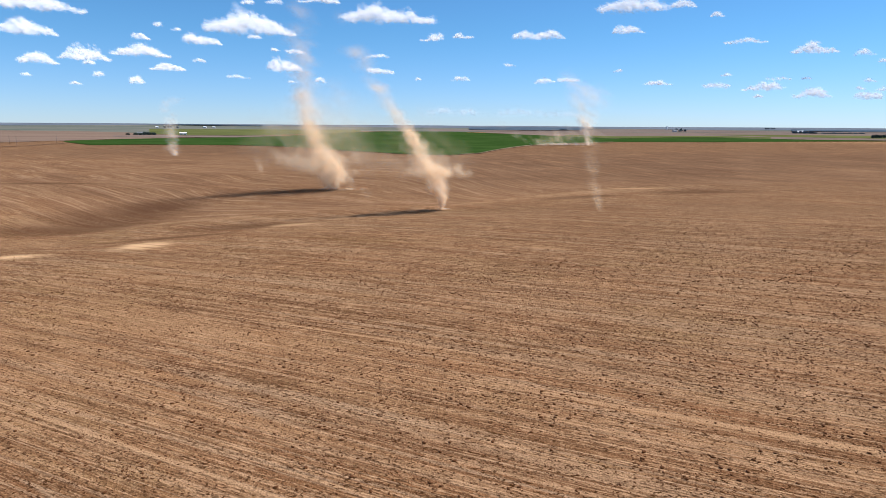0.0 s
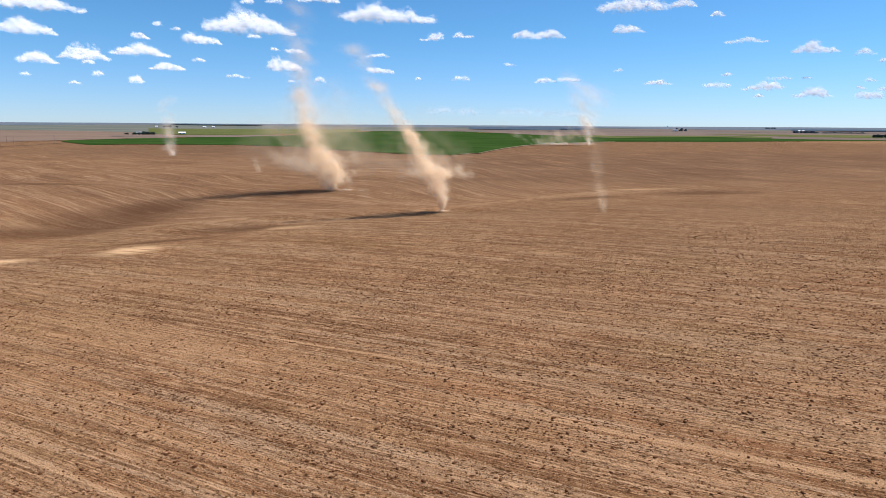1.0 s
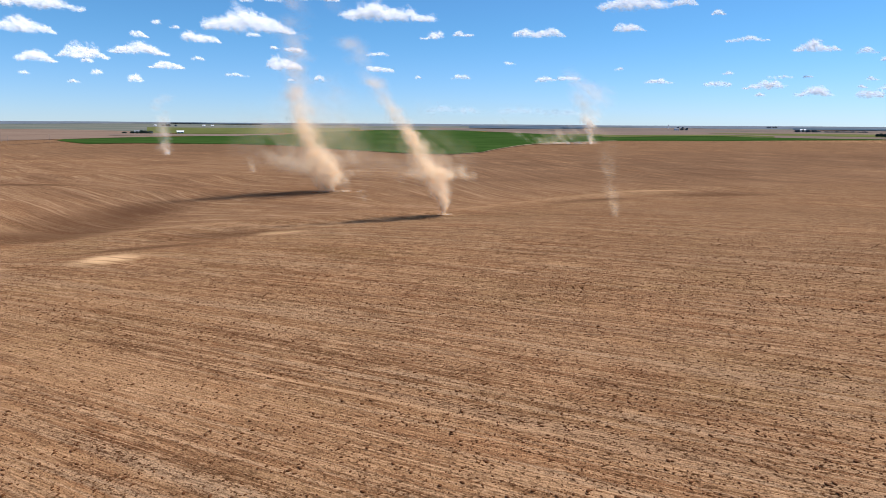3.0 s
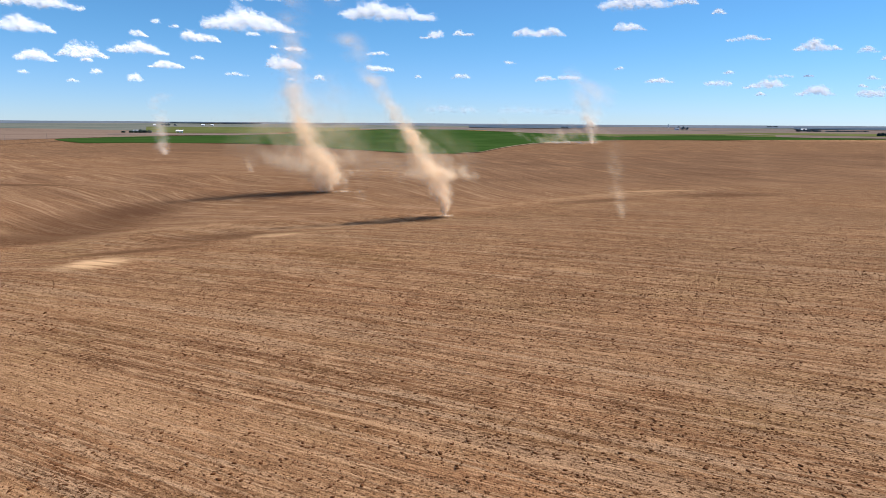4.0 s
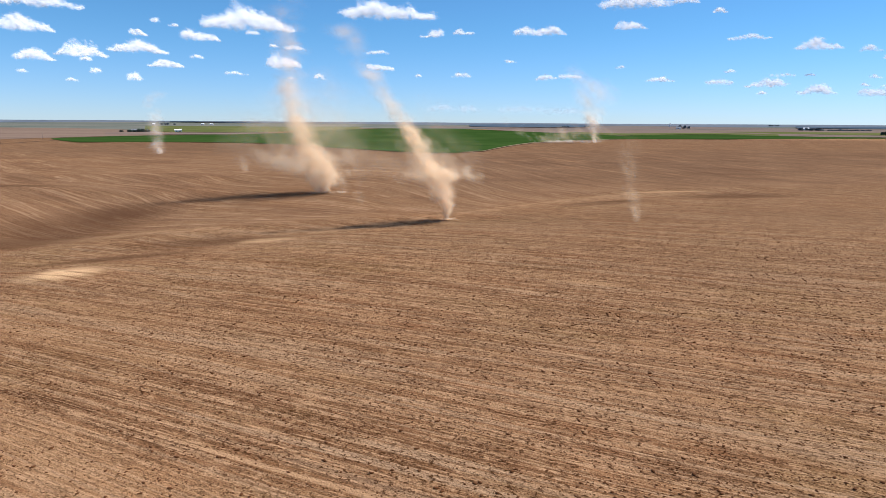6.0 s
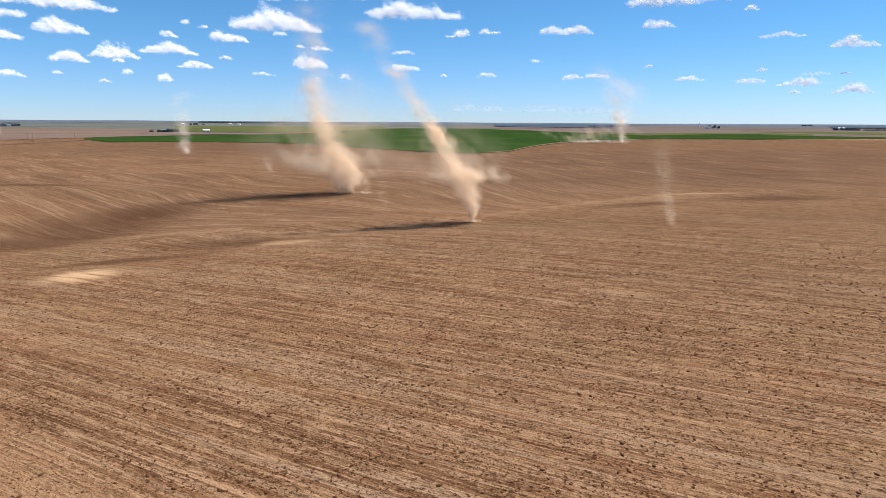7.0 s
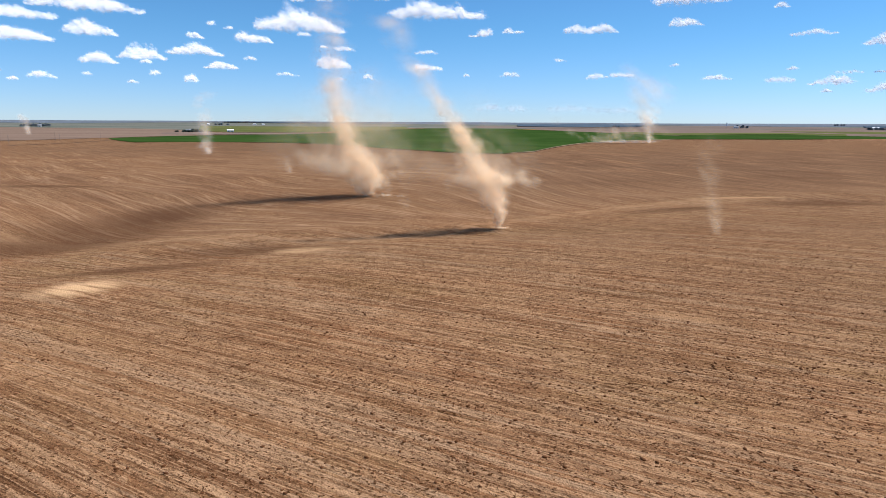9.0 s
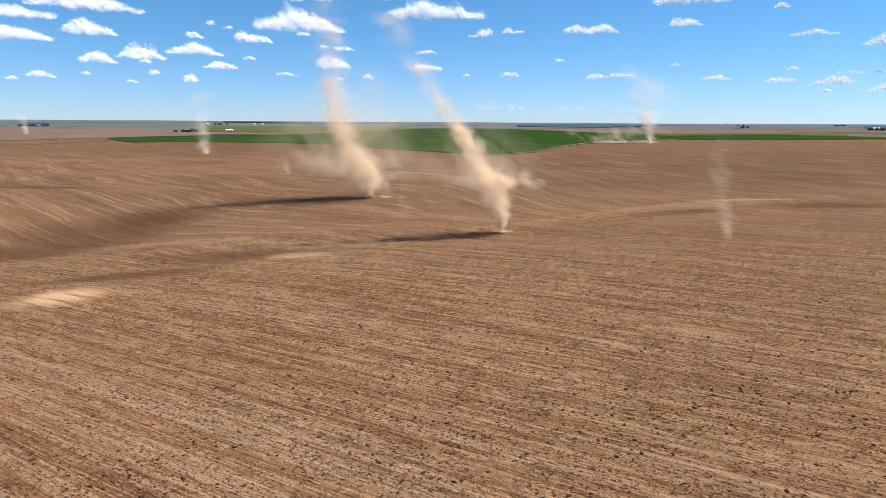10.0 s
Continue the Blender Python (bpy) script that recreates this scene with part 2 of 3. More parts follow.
def dust_material(name, colour, through_light=0.35, cover=1.0, wave=3.0):
    """Fine dust or vapour in soft puffs, thinning to nothing at the rim and torn by eddies of the given size."""
    k = Tree(name)
    n = k.noise(k.mapped((wave, wave, wave)), 1.0, 1.5, 0.6)
    soft = k.node("ShaderNodeAttribute", attribute_name="soft").outputs["Fac"]
    body = k.math("MULTIPLY", k.ramp(soft, 0.0, 0.85), k.math("ADD", k.math("MULTIPLY", k.ramp(n, 0.32, 0.68), 0.6), 0.3))
    thick = k.math("MULTIPLY", body, cover)
    tone = k.mix(n, tuple(v * 0.95 for v in colour), tuple(min(1.0, v * 1.03) for v in colour))
    d, t, m = k.node("ShaderNodeBsdfDiffuse"), k.node("ShaderNodeBsdfTranslucent"), k.node("ShaderNodeMixShader")
    clear, veiled = k.node("ShaderNodeBsdfTransparent"), k.node("ShaderNodeMixShader")
    k.t.links.new(tone, d.inputs[0])
    k.t.links.new(tone, t.inputs[0])
    m.inputs[0].default_value = through_light
    k.t.links.new(thick, veiled.inputs[0])
    k.t.links.new(d.outputs[0], m.inputs[1])
    k.t.links.new(t.outputs[0], m.inputs[2])
    k.t.links.new(clear.outputs[0], veiled.inputs[1])
    k.t.links.new(m.outputs[0], veiled.inputs[2])
    k.t.links.new(veiled.outputs[0], k.out.inputs["Surface"])
    return k.mat


def plain_material(name, colour, rough=0.7, grain=1.0, spread=0.15):
    k = Tree(name)
    n = k.noise(k.mapped(), grain, 3.0)
    return k.finish(k.mix(n, tuple(v * (1 - spread) for v in colour), tuple(min(1.0, v * (1 + spread)) for v in colour)), rough, n, 0.2, 0.05)


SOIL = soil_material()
CLOD = plain_material("clod", (0.115, 0.044, 0.015), 0.95, 9.0, 0.35)
CROP = field_material("young_wheat", (0.021, 0.050, 0.010), (0.038, 0.071, 0.017), 7.0, 160.0, FURROW, 0.008)
OLIVE = field_material("pasture", (0.080, 0.092, 0.030), (0.120, 0.125, 0.045), 8.0, 200.0, 0.1, 0.006)
STUBBLE = field_material("stubble", (0.150, 0.110, 0.090), (0.190, 0.140, 0.112), 9.0, 220.0, 0.05, 0.005)
# mauve, grey and blue of the far strips: distance haze put into the colour
FALLOW = field_material("fallow", (0.135, 0.104, 0.088), (0.180, 0.140, 0.116), 14.0, 320.0, 0.0, 0.004)
BARE = field_material("bare_fallow", (0.165, 0.113, 0.083), (0.205, 0.143, 0.107), 8.0, 200.0, 0.2, 0.005)
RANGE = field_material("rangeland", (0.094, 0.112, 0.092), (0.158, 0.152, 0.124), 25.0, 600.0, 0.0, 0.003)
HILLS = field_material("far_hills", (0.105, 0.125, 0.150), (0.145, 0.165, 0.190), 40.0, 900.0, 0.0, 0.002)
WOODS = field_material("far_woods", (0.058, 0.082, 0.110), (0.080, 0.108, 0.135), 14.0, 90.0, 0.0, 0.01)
MARGIN = field_material("dry_grass", (0.230, 0.165, 0.105), (0.310, 0.230, 0.150), 2.0, 40.0, 0.2, 0.05)
TRACK = field_material("packed_earth", (0.085, 0.056, 0.042), (0.110, 0.074, 0.054), 1.0, 30.0, 1.5, 0.05)
COVER = {"airborne_dust": 0.27, "thin_dust": 0.11, "faint_dust": 0.04, "pale_dust": 0.16}
DUST = dust_material("airborne_dust", (0.99, 0.775, 0.545), 0.36, COVER["airborne_dust"], 4.0)
THIN_DUST = dust_material("thin_dust", (0.99, 0.775, 0.54), 0.36, COVER["thin_dust"], 7.0)
FAINT_DUST = dust_material("faint_dust", (0.99, 0.775, 0.54), 0.36, COVER["faint_dust"], 7.0)
PALE_DUST = dust_material("pale_dust", (0.99, 0.84, 0.68), 0.36, COVER["pale_dust"], 12.0)
CLOUD = dust_material("cloud_vapour", (0.93, 0.935, 0.95), 0.34, 0.24, 40.0)
HAZE = dust_material("haze_vapour", (0.98, 0.97, 0.98), 0.45, 0.035, 80.0)
scene.cycles.transparent_max_bounces = 128
WHITE = plain_material("white_metal", (0.78, 0.78, 0.77), 0.5, 0.3, 0.06)
GREY = plain_material("grey_roof", (0.235, 0.243, 0.259), 0.6, 0.4)
GLASS = plain_material("dark_window", (0.024, 0.027, 0.035), 0.15, 1.0)
BARK = plain_material("bark", (0.102, 0.075, 0.055), 0.95, 2.0, 0.3)
# both leaf colours are paled, the far one bluer, to imitate distance haze
FAR_LEAF = plain_material("haze_tinted_leaves", (0.150, 0.180, 0.190), 0.8, 0.6, 0.35)
LEAF = plain_material("leaves", (0.070, 0.098, 0.078), 0.8, 0.6, 0.45)
TIMBER = plain_material("weathered_timber", (0.210, 0.172, 0.148), 0.9, 2.0, 0.3)


# ---------- mesh tools ----------
def mesh_object(name, verts, faces, material, parent=None, smooth=False):
    """One mesh object out of numpy arrays; all faces have the same number of corners."""
    faces = np.asarray(faces, np.int32)
    me = bpy.data.meshes.new(name)
    me.vertices.add(len(verts))
    me.vertices.foreach_set("co", np.asarray(verts, np.float32).ravel())
    n, k = faces.shape
    me.loops.add(n * k)
    me.loops.foreach_set("vertex_index", faces.ravel())
    me.polygons.add(n)
    me.polygons.foreach_set("loop_start", np.arange(0, n * k, k, dtype=np.int32))
    if smooth:
        me.polygons.foreach_set("use_smooth", np.ones(n, bool))
    me.update(calc_edges=True)
    me.validate()
    me.materials.append(material)
    ob = new(name, me)
    ob.parent = parent
    return ob


def part(name, bm, material, parent, label=""):
    me = bpy.data.meshes.new(name)
    bm.to_mesh(me)
    bm.free()
    me.materials.append(material)
    ob = new(name, me)
    ob.parent = parent
    return tagged(ob, label)


def box(bm, x0, x1, y0, y1, z0, z1):
    """A box added to bm."""
    m = Matrix.Translation(((x0 + x1) / 2, (y0 + y1) / 2, (z0 + z1) / 2)) @ Matrix.Diagonal((x1 - x0, y1 - y0, z1 - z0, 1))
    bmesh.ops.create_cube(bm, size=1, matrix=m)
    return bm


def smoothstep(t):
    t = np.clip(t, 0, 1)
    return t * t * (3 - 2 * t)


# ---------- the lie of the land ----------
KNOLLS = (
    (-110, 215, -1.95), (-60, 190, -1.5), (0, 215, -1.14), (60, 215, -0.17), (120, 235, 0.69), (-90, 130, -1.16),
    (-35, 150, -0.25), (20, 130, 0.6), (70, 140, -0.59), (-150, 250, -0.31), (-60, 260, -1.36),
)


# long low spurs and hollows: x, y, half length, half width, heading, height
SPURS = (
    (-108, 186, 42, 23, 1.50, -4.0), (-66, 168, 24, 7, 0.40, 0.9), (-58, 148, 22, 7, 0.42, -0.6), (-61, 123, 9, 9, 0.0, 0.5),
    (85, 232, 34, 8, 0.05, -0.5), (95, 248, 40, 6, 0.10, 0.8), (-120, 255, 45, 8, 0.1, 0.9), (-15, 168, 30, 6, 0.0, -0.6), (-10, 182, 34, 7, 0.05, 0.5),
    (-130, 300, 50, 10, 0.1, 1.2), (-140, 285, 50, 8, 0.1, -0.8),
)


def land(x, y):
    """Height of the ground."""
    x, y = np.asarray(x, float), np.asarray(y, float)
    r = np.hypot(x, y)
    w = smoothstep((r - 120) / 140)
    z = (0.028 * np.clip(x, -150, 150) - 0.0035 * y - 0.86) * (1 - w) - 4 * w
    for a, b, k in KNOLLS:
        z = z + k * np.exp(-((x - a) ** 2 + (y - b) ** 2) / (2 * 38.0**2))
    for a, b, along, across, turn, k in SPURS:
        c, s = math.cos(turn), math.sin(turn)
        u, v = (x - a) * c + (y - b) * s, (y - b) * c - (x - a) * s
        z = z + k * np.exp(-((u / along) ** 2 + (v / across) ** 2) / 2)
    far = smoothstep((r - 1200) / 3600)
    swell = np.sin(x / 410 + 1.3) * np.sin(y / 530) + 0.6 * np.sin(x / 170 + y / 300)
    return z + 24 * far + swell * 1.2 * smoothstep((r - 1500) / 1500)


def polar_sheet(name, azimuths, rings, material, lift=0.0):
    """A sheet over the land: rings[i] are the radii along azimuths[i] (degrees, clockwise from +y)."""
    a = np.radians(np.asarray(azimuths))[:, None]
    x, y = np.sin(a) * rings, np.cos(a) * rings
    v = np.stack([x, y, land(x, y) + lift], -1).reshape(-1, 3)
    na, nr = rings.shape
    i = np.arange(na - 1)[:, None] * nr + np.arange(nr - 1)[None, :]
    f = np.stack([i, i + nr, i + nr + 1, i + 1], -1).reshape(-1, 4)
    return mesh_object(name, v, f, material, smooth=True)


front = np.arange(-52, 52.01, 0.16)
back = np.arange(56, 304.01, 4.0)
heads = np.concatenate([front, back, [308.0]])
radii = np.concatenate([[0.0], np.geomspace(6, 60, 110)[:-1], np.geomspace(60, 420, 300)[:-1], np.geomspace(420, 4950, 170)])
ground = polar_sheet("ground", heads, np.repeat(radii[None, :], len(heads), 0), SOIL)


def draw_passes(ob):
    """Lay out the tillage on the ground: metres along and across the passes, the worn crest, and the slopes beyond it."""
    co = np.empty(len(ob.data.vertices) * 3, np.float32)
    ob.data.vertices.foreach_get("co", co)
    x, y = co[0::3].astype(float), co[1::3].astype(float)
    line = np.array(CREST, float)
    grid = np.arange(-6000.0, 6000.0, 2.0)
    bell = np.exp(-((np.arange(-15, 16) / 6.0) ** 2))
    smooth = np.convolve(np.pad(np.interp(grid, line[:, 0], line[:, 1]), 15, mode="edge"), bell / bell.sum(), "valid")
    past = y - np.interp(x, grid, smooth)
    # across the crest the passes swing round, more so to the east
    bent = 0.03 + 0.42 / (1 + np.exp((np.clip(x, -400, 400) - 5) / 45))
    turn = 22.0
    swung = turn * np.logaddexp(0, (past - 4) / turn)
    drawn = {
        "along": math.cos(FURROW) * x + math.sin(FURROW) * y,
        "across": -math.sin(FURROW) * x + math.cos(FURROW) * y - (math.cos(FURROW) - bent) * swung,
        "crest": np.exp(-((past - 1.0) / np.where(past > 1.0, 2.0, 7.0)) ** 2) * smoothstep((115 - x) / 60) * smoothstep((x + 160) / 50),
        "beyond": smoothstep((past - 2) / 12) * smoothstep((430 - past) / 220),
    }
    for name, values in drawn.items():
        layer = ob.data.attributes.new(name, "FLOAT", "POINT")
        layer.data.foreach_set("value", values.astype(np.float32))


draw_passes(ground)
tagged(ground, "dry brown tilled field rolling out to the horizon", "field", kind="structure")


def field(name, label, material, lift, *edge):
    """A far field, draped over the land: rows of azimuth, near radius, far radius."""
    e = np.array(edge)
    az = np.arange(e[0, 0], e[-1, 0] + 0.01, 0.2)
    near, far = np.interp(az, e[:, 0], e[:, 1]), np.interp(az, e[:, 0], e[:, 2])
    s = np.linspace(0, 1, 40)[None, :]
    ob = polar_sheet(name, az, near[:, None] * (far / near)[:, None] ** s, material, lift)
    return tagged(ob, label, "field", kind="structure")


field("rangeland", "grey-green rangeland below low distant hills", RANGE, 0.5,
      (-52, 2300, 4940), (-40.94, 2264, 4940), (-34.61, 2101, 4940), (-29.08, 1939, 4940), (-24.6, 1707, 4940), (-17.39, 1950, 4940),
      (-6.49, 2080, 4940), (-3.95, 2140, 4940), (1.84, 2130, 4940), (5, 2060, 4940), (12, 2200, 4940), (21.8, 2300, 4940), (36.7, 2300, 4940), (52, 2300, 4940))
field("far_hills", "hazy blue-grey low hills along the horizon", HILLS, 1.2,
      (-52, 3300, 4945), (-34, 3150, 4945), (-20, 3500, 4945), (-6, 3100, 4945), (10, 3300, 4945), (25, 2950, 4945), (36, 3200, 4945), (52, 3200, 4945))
field("fallow_field", "mauve-brown fallow field", FALLOW, 0.9,
      (-0.25, 2219, 2700), (4.98, 2241, 2650), (12.18, 2253, 2900), (21.83, 2348, 3000), (30.41, 2352, 2700), (36.66, 2338, 2900), (46, 2391, 3037))
field("stubble_field", "tan stubble field beyond the green crop", STUBBLE, 0.5,
      (4.98, 1971, 2241), (8.62, 1704, 2305), (12.19, 1524, 2253), (16.67, 1329, 2346), (19.07, 1471, 2341), (24.12, 1632, 2406),
      (27.58, 1520, 2382), (32.41, 1492, 2303), (36.71, 1524, 2338), (46, 1621, 2494))
field("fallow_field", "pale mauve-brown fallow field beyond the track", BARE, 0.35,
      (-52, 880, 2290), (-36, 930, 2150), (-32.6, 990, 2060), (-30.4, 1030, 1985), (-27, 1110, 1850), (-25.1, 1135, 1720), (-22.9, 1180, 1430))
field("pasture_field", "olive green pasture strip", OLIVE, 0.7,
      (-24.39, 1565, 2356), (-21.56, 1437, 2324), (-15.99, 1412, 2380), (-10.57, 1641, 2383), (-6.49, 2031, 2439))
field("stubble_field", "narrow pale tan stubble strip between green fields", STUBBLE, 0.7,
      (-27.13, 1277, 1413), (-22.9, 1217, 1407), (-17.43, 1213, 1391), (-13.57, 1368, 1411))
field("wheat_field", "dark green field of young wheat behind the bare soil", CROP, 0.45,
      (-30.6, 960, 985), (-30.0, 890, 1020), (-29.2, 835, 1035), (-28.6, 805, 1045), (-25.11, 812, 1131), (-17.48, 765, 1238), (-13.62, 715, 1356), (-8.6, 605, 1836),
      (-3.95, 545, 2148), (-1.06, 513, 2156), (1.84, 516, 2136), (4.48, 557, 1955), (6.05, 640, 1855), (8.64, 778, 1704),
      (11.46, 881, 1560), (14.22, 946, 1432), (16.68, 1039, 1329), (21.89, 1100, 1543), (24.81, 1121, 1598), (30.47, 1268, 1492),
      (36.72, 1439, 1495), (46, 1480, 1520))
field("pasture_field", "olive green pasture strip beyond the wheat", OLIVE, 0.8,
      (12.2, 1530, 1700), (16.7, 1340, 1580), (21.9, 1540, 1720), (25, 1600, 1780), (29, 1510, 1700))
field("pasture_field", "olive green pasture strip beyond the stubble", OLIVE, 0.8, (24, 1990, 2000), (29, 1780, 2050), (36, 1720, 2080), (46, 1760, 2150))
field("grass_margin", "pale dry grass margin along the field edge", MARGIN, 0.6,
      (2.5, 527, 530), (4.48, 552, 558), (6.05, 634, 645), (8.64, 772, 790), (11.46, 872, 892), (13.72, 936, 954), (16.68, 1030, 1045))
field("farm_track", "narrow dark farm track across the bare field", TRACK, 0.25,
      (-46.0, 640, 644), (-37.0, 737, 743), (-32.65, 814, 822), (-30.6, 886, 896), (-29.5, 960, 972))
field("woodland", "dark line of far woods in haze-tinted blue-green", WOODS, 4.0,
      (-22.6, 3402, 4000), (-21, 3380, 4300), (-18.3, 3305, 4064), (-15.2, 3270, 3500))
field("woodland", "dark line of far woods in haze-tinted blue-green", WOODS, 3.0, (3.41, 2608, 3235), (7.06, 2537, 3347), (10.14, 2530, 3329), (14.5, 2659, 3000))
field("woodland", "dark line of far woods in haze-tinted blue-green", WOODS, 3.0, (30.39, 2721, 3203), (32.34, 2718, 3188), (38.6, 2806, 3282))


# ---------- dust ----------
def flecks(centres, size, rng, turned=0.35):
    """Tiny three-cornered flakes about the given centres; they float broadside to the light and the wind, more or less."""
    n = len(centres)
    side = np.array([0.43, -0.55, 0.71]) + turned * rng.normal(size=(n, 3))
    side /= np.linalg.norm(side, axis=1)[:, None]
    u = np.cross(side, rng.normal(size=(n, 3)))
    u /= np.linalg.norm(u, axis=1)[:, None]
    w = np.cross(side, u)
    s = size * rng.uniform(0.6, 1.4, n)[:, None]
    d = np.stack([u * s, (-0.5 * u + 0.87 * w) * s, (-0.5 * u - 0.87 * w) * s], 1)
    return (centres[:, None, :] + d).reshape(-1, 3), np.arange(3 * n).reshape(-1, 3)


def puffs(name, parent, centres, sizes, rng, material, turned=0.09, facing=(0.36, -0.62, 0.70)):
    """Soft thin puffs, six-cornered fans that are full in the middle and fade to nothing at the rim."""
    n = len(centres)
    side = np.array(facing) + turned * rng.normal(size=(n, 3))
    side /= np.linalg.norm(side, axis=1)[:, None]
    u = np.cross(side, rng.normal(size=(n, 3)))
    u /= np.linalg.norm(u, axis=1)[:, None]
    w = np.cross(side, u)
    a = np.radians(60.0) * np.arange(6)
    reach = np.asarray(sizes)[:, None] * rng.uniform(0.75, 1.25, (n, 6))
    rim = reach[..., None] * (np.cos(a)[None, :, None] * u[:, None, :] + np.sin(a)[None, :, None] * w[:, None, :])
    v = np.concatenate([np.zeros((n, 1, 3)), rim], 1) + centres[:, None, :]
    fan = np.array([(0, 1 + k, 1 + (k + 1) % 6) for k in range(6)])
    f = (fan[None] + 7 * np.arange(n)[:, None, None]).reshape(-1, 3)
    ob = mesh_object(name, v.reshape(-1, 3), f, material, parent)
    soft = ob.data.attributes.new("soft", "FLOAT", "POINT")
    soft.data.foreach_set("value", np.tile(np.array([1, 0, 0, 0, 0, 0, 0], np.float32), n))
    return tagged(ob, kind="stuff")


def curl(p, wave, seed, octaves=4):
    """A smooth swirling offset, so that a cloud of points breaks into billows."""
    rng = np.random.default_rng(seed)
    out = np.zeros_like(p)
    for octave in range(octaves):
        k = rng.normal(size=(3, 3, 3)) * (1.7**octave) / wave
        ph = rng.uniform(0, 6.28, (3, 3))
        for a in range(3):
            for b in range(3):
                out[:, a] += np.sin(p @ k[a, b] + ph[a, b]) / (1.6**octave)
    return out / 3


def billow(p, wave, seed):
    """Smooth random density between 0 and 1."""
    return np.clip(0.5 + 0.42 * curl(p, wave, seed)[:, 0] + 0.22 * curl(p, wave * 0.4, seed + 7)[:, 1], 0, 1)


def column(name, parent, spine, seed, material, swirl=0.5, clump=0.7, puff=0.9):
    """A leaning tube of dust: rows of spine are height, x, y, radius, thickness of the dust."""
    rng = np.random.default_rng(seed)
    s = np.array(spine, float)
    h = np.linspace(s[0, 0], s[-1, 0], 600)
    size = puff * np.interp(h, s[:, 0], s[:, 3])
    w = np.interp(h, s[:, 0], s[:, 4]) * 2 * size / puff
    c = np.cumsum(w / size**2)
    count = int(c[-1] * (h[1] - h[0]) / 0.7 / COVER[material.name])
    z = np.interp(rng.uniform(0, c[-1], int(count * 2)), c, h)
    x, y, r = (np.interp(z, s[:, 0], s[:, i]) for i in (1, 2, 3))
    a = rng.uniform(0, 2 * np.pi, len(z))
    q = np.minimum(rng.rayleigh(0.5, len(z)), 1.5) * 0.6
    p = np.stack([x + r * q * np.cos(a), y + r * q * np.sin(a), z], 1)
    wave = 2.2 * float(np.median(r))
    calm = np.exp(-p[:, 2] / (0.22 * s[-1, 0]))  # smoother higher up
    p += curl(p, wave, seed, 3) * (swirl * r * (0.10 + 0.90 * calm))[:, None] * np.array([1, 1, 0.5])
    torn = clump * (0.1 + 0.9 * calm)
    keep = rng.uniform(0, 1, len(p)) < (1 - torn) + torn * smoothstep((billow(p, 0.75 * wave, seed + 3) - 0.2) / 0.6)
    p, r = p[keep][:count], r[keep][:count]
    p[:, 2] = np.abs(p[:, 2]) + 0.3 * puff * r
    return puffs(name, parent, p, puff * r * rng.uniform(0.6, 1.4, len(r)), rng, material)


def skirt(name, parent, mass, size, centre, spread, seed, material, torn=0.75):
    """A low drifting bank of dust round the foot of a column."""
    rng = np.random.default_rng(seed)
    count = int(mass / 0.7 / COVER[material.name] / size**2)
    p = rng.normal(size=(int(count * 3), 3)) * np.array(spread) * 0.6
    p[:, 2] = np.abs(p[:, 2])
    p += np.array(centre)
    wave = 0.6 * spread[0]
    p += curl(p, wave * 1.5, seed, 2) * np.array(spread) * 0.35
    keep = rng.uniform(0, 1, len(p)) < 1 - torn + torn * smoothstep((billow(p, wave * 0.8, seed + 3) - 0.2) / 0.6)
    p = p[keep][:count]
    p[:, 2] = np.abs(p[:, 2]) + 0.3 * size
    return puffs(name, parent, p, size * rng.uniform(0.5, 1.5, len(p)), rng, material)


def dust_devil(x, y, label):
    ob = new("dust_devil")
    ob.location = (x, y, float(land(x, y)))
    return tagged(ob, label, "dust devil", "dust devils over the field")


devil = dust_devil(-41.5, 254, "tall dense tan dust devil leaning above its dark shadow")
column("column", devil, [(0, 0.2, 0, 3.0, 2.0), (2, 0, 0, 5.8, 1.9), (7, -2.2, 0, 8.8, 1.5), (14, -5.0, 0, 8.4, 1.0), (20, -7.0, 0, 7.0, 0.5), (27, -9.0, 0, 6.2, 0.12), (33, -10.0, 0, 5.6, 0.01)], 11, DUST, 0.3, 0.35, 0.45)
column("plume", devil, [(9, -3, 0, 6.0, 0.1), (16, -5.6, 0, 6.8, 0.4), (24, -8.2, 0, 6.4, 0.62), (32, -9.8, 0, 6.2, 0.55), (42, -10.7, 0, 6.6, 0.36), (54, -11.2, 0, 7.6, 0.2), (70, -11.6, 0, 8.8, 0.08), (84, -11.8, 0, 9.5, 0.0)], 15, THIN_DUST, 0.1, 0.1, 0.8)
skirt("dust_skirt", devil, 330, 4.6, (-10, 0, 7.5), (11.5, 7, 9), 12, THIN_DUST, 0.45)
skirt("dust_skirt", devil, 95, 2.3, (2.0, 0, 2), (5, 4, 7.5), 13, THIN_DUST, 0.5)
skirt("dust_veil", devil, 230, 8.5, (-5, 0, 13), (22, 12, 15), 14, FAINT_DUST, 0.25)
skirt("foot_dust", devil, 6, 0.9, (4, 0, 0), (6, 2, 0.3), 16, DUST, 0.5)
devil = dust_devil(2.2, 174.8, "slanting tan dust devil with a pointed foot and ragged middle")
column("column", devil, [(0, 0, 0, 0.8, 2.0), (2, -0.4, 0, 1.9, 1.8), (4.5, -1.2, 0, 3.4, 1.5), (8, -2.6, 0, 5.6, 1.0), (12, -3.8, 0, 6.4, 0.8), (16, -5.9, 0, 4.5, 0.65), (20, -8.2, 0, 3.3, 0.42), (24, -11.0, 0, 3.0, 0.15), (28, -14.0, 0, 3.0, 0.01)], 21, DUST, 0.6, 0.55, 0.4)
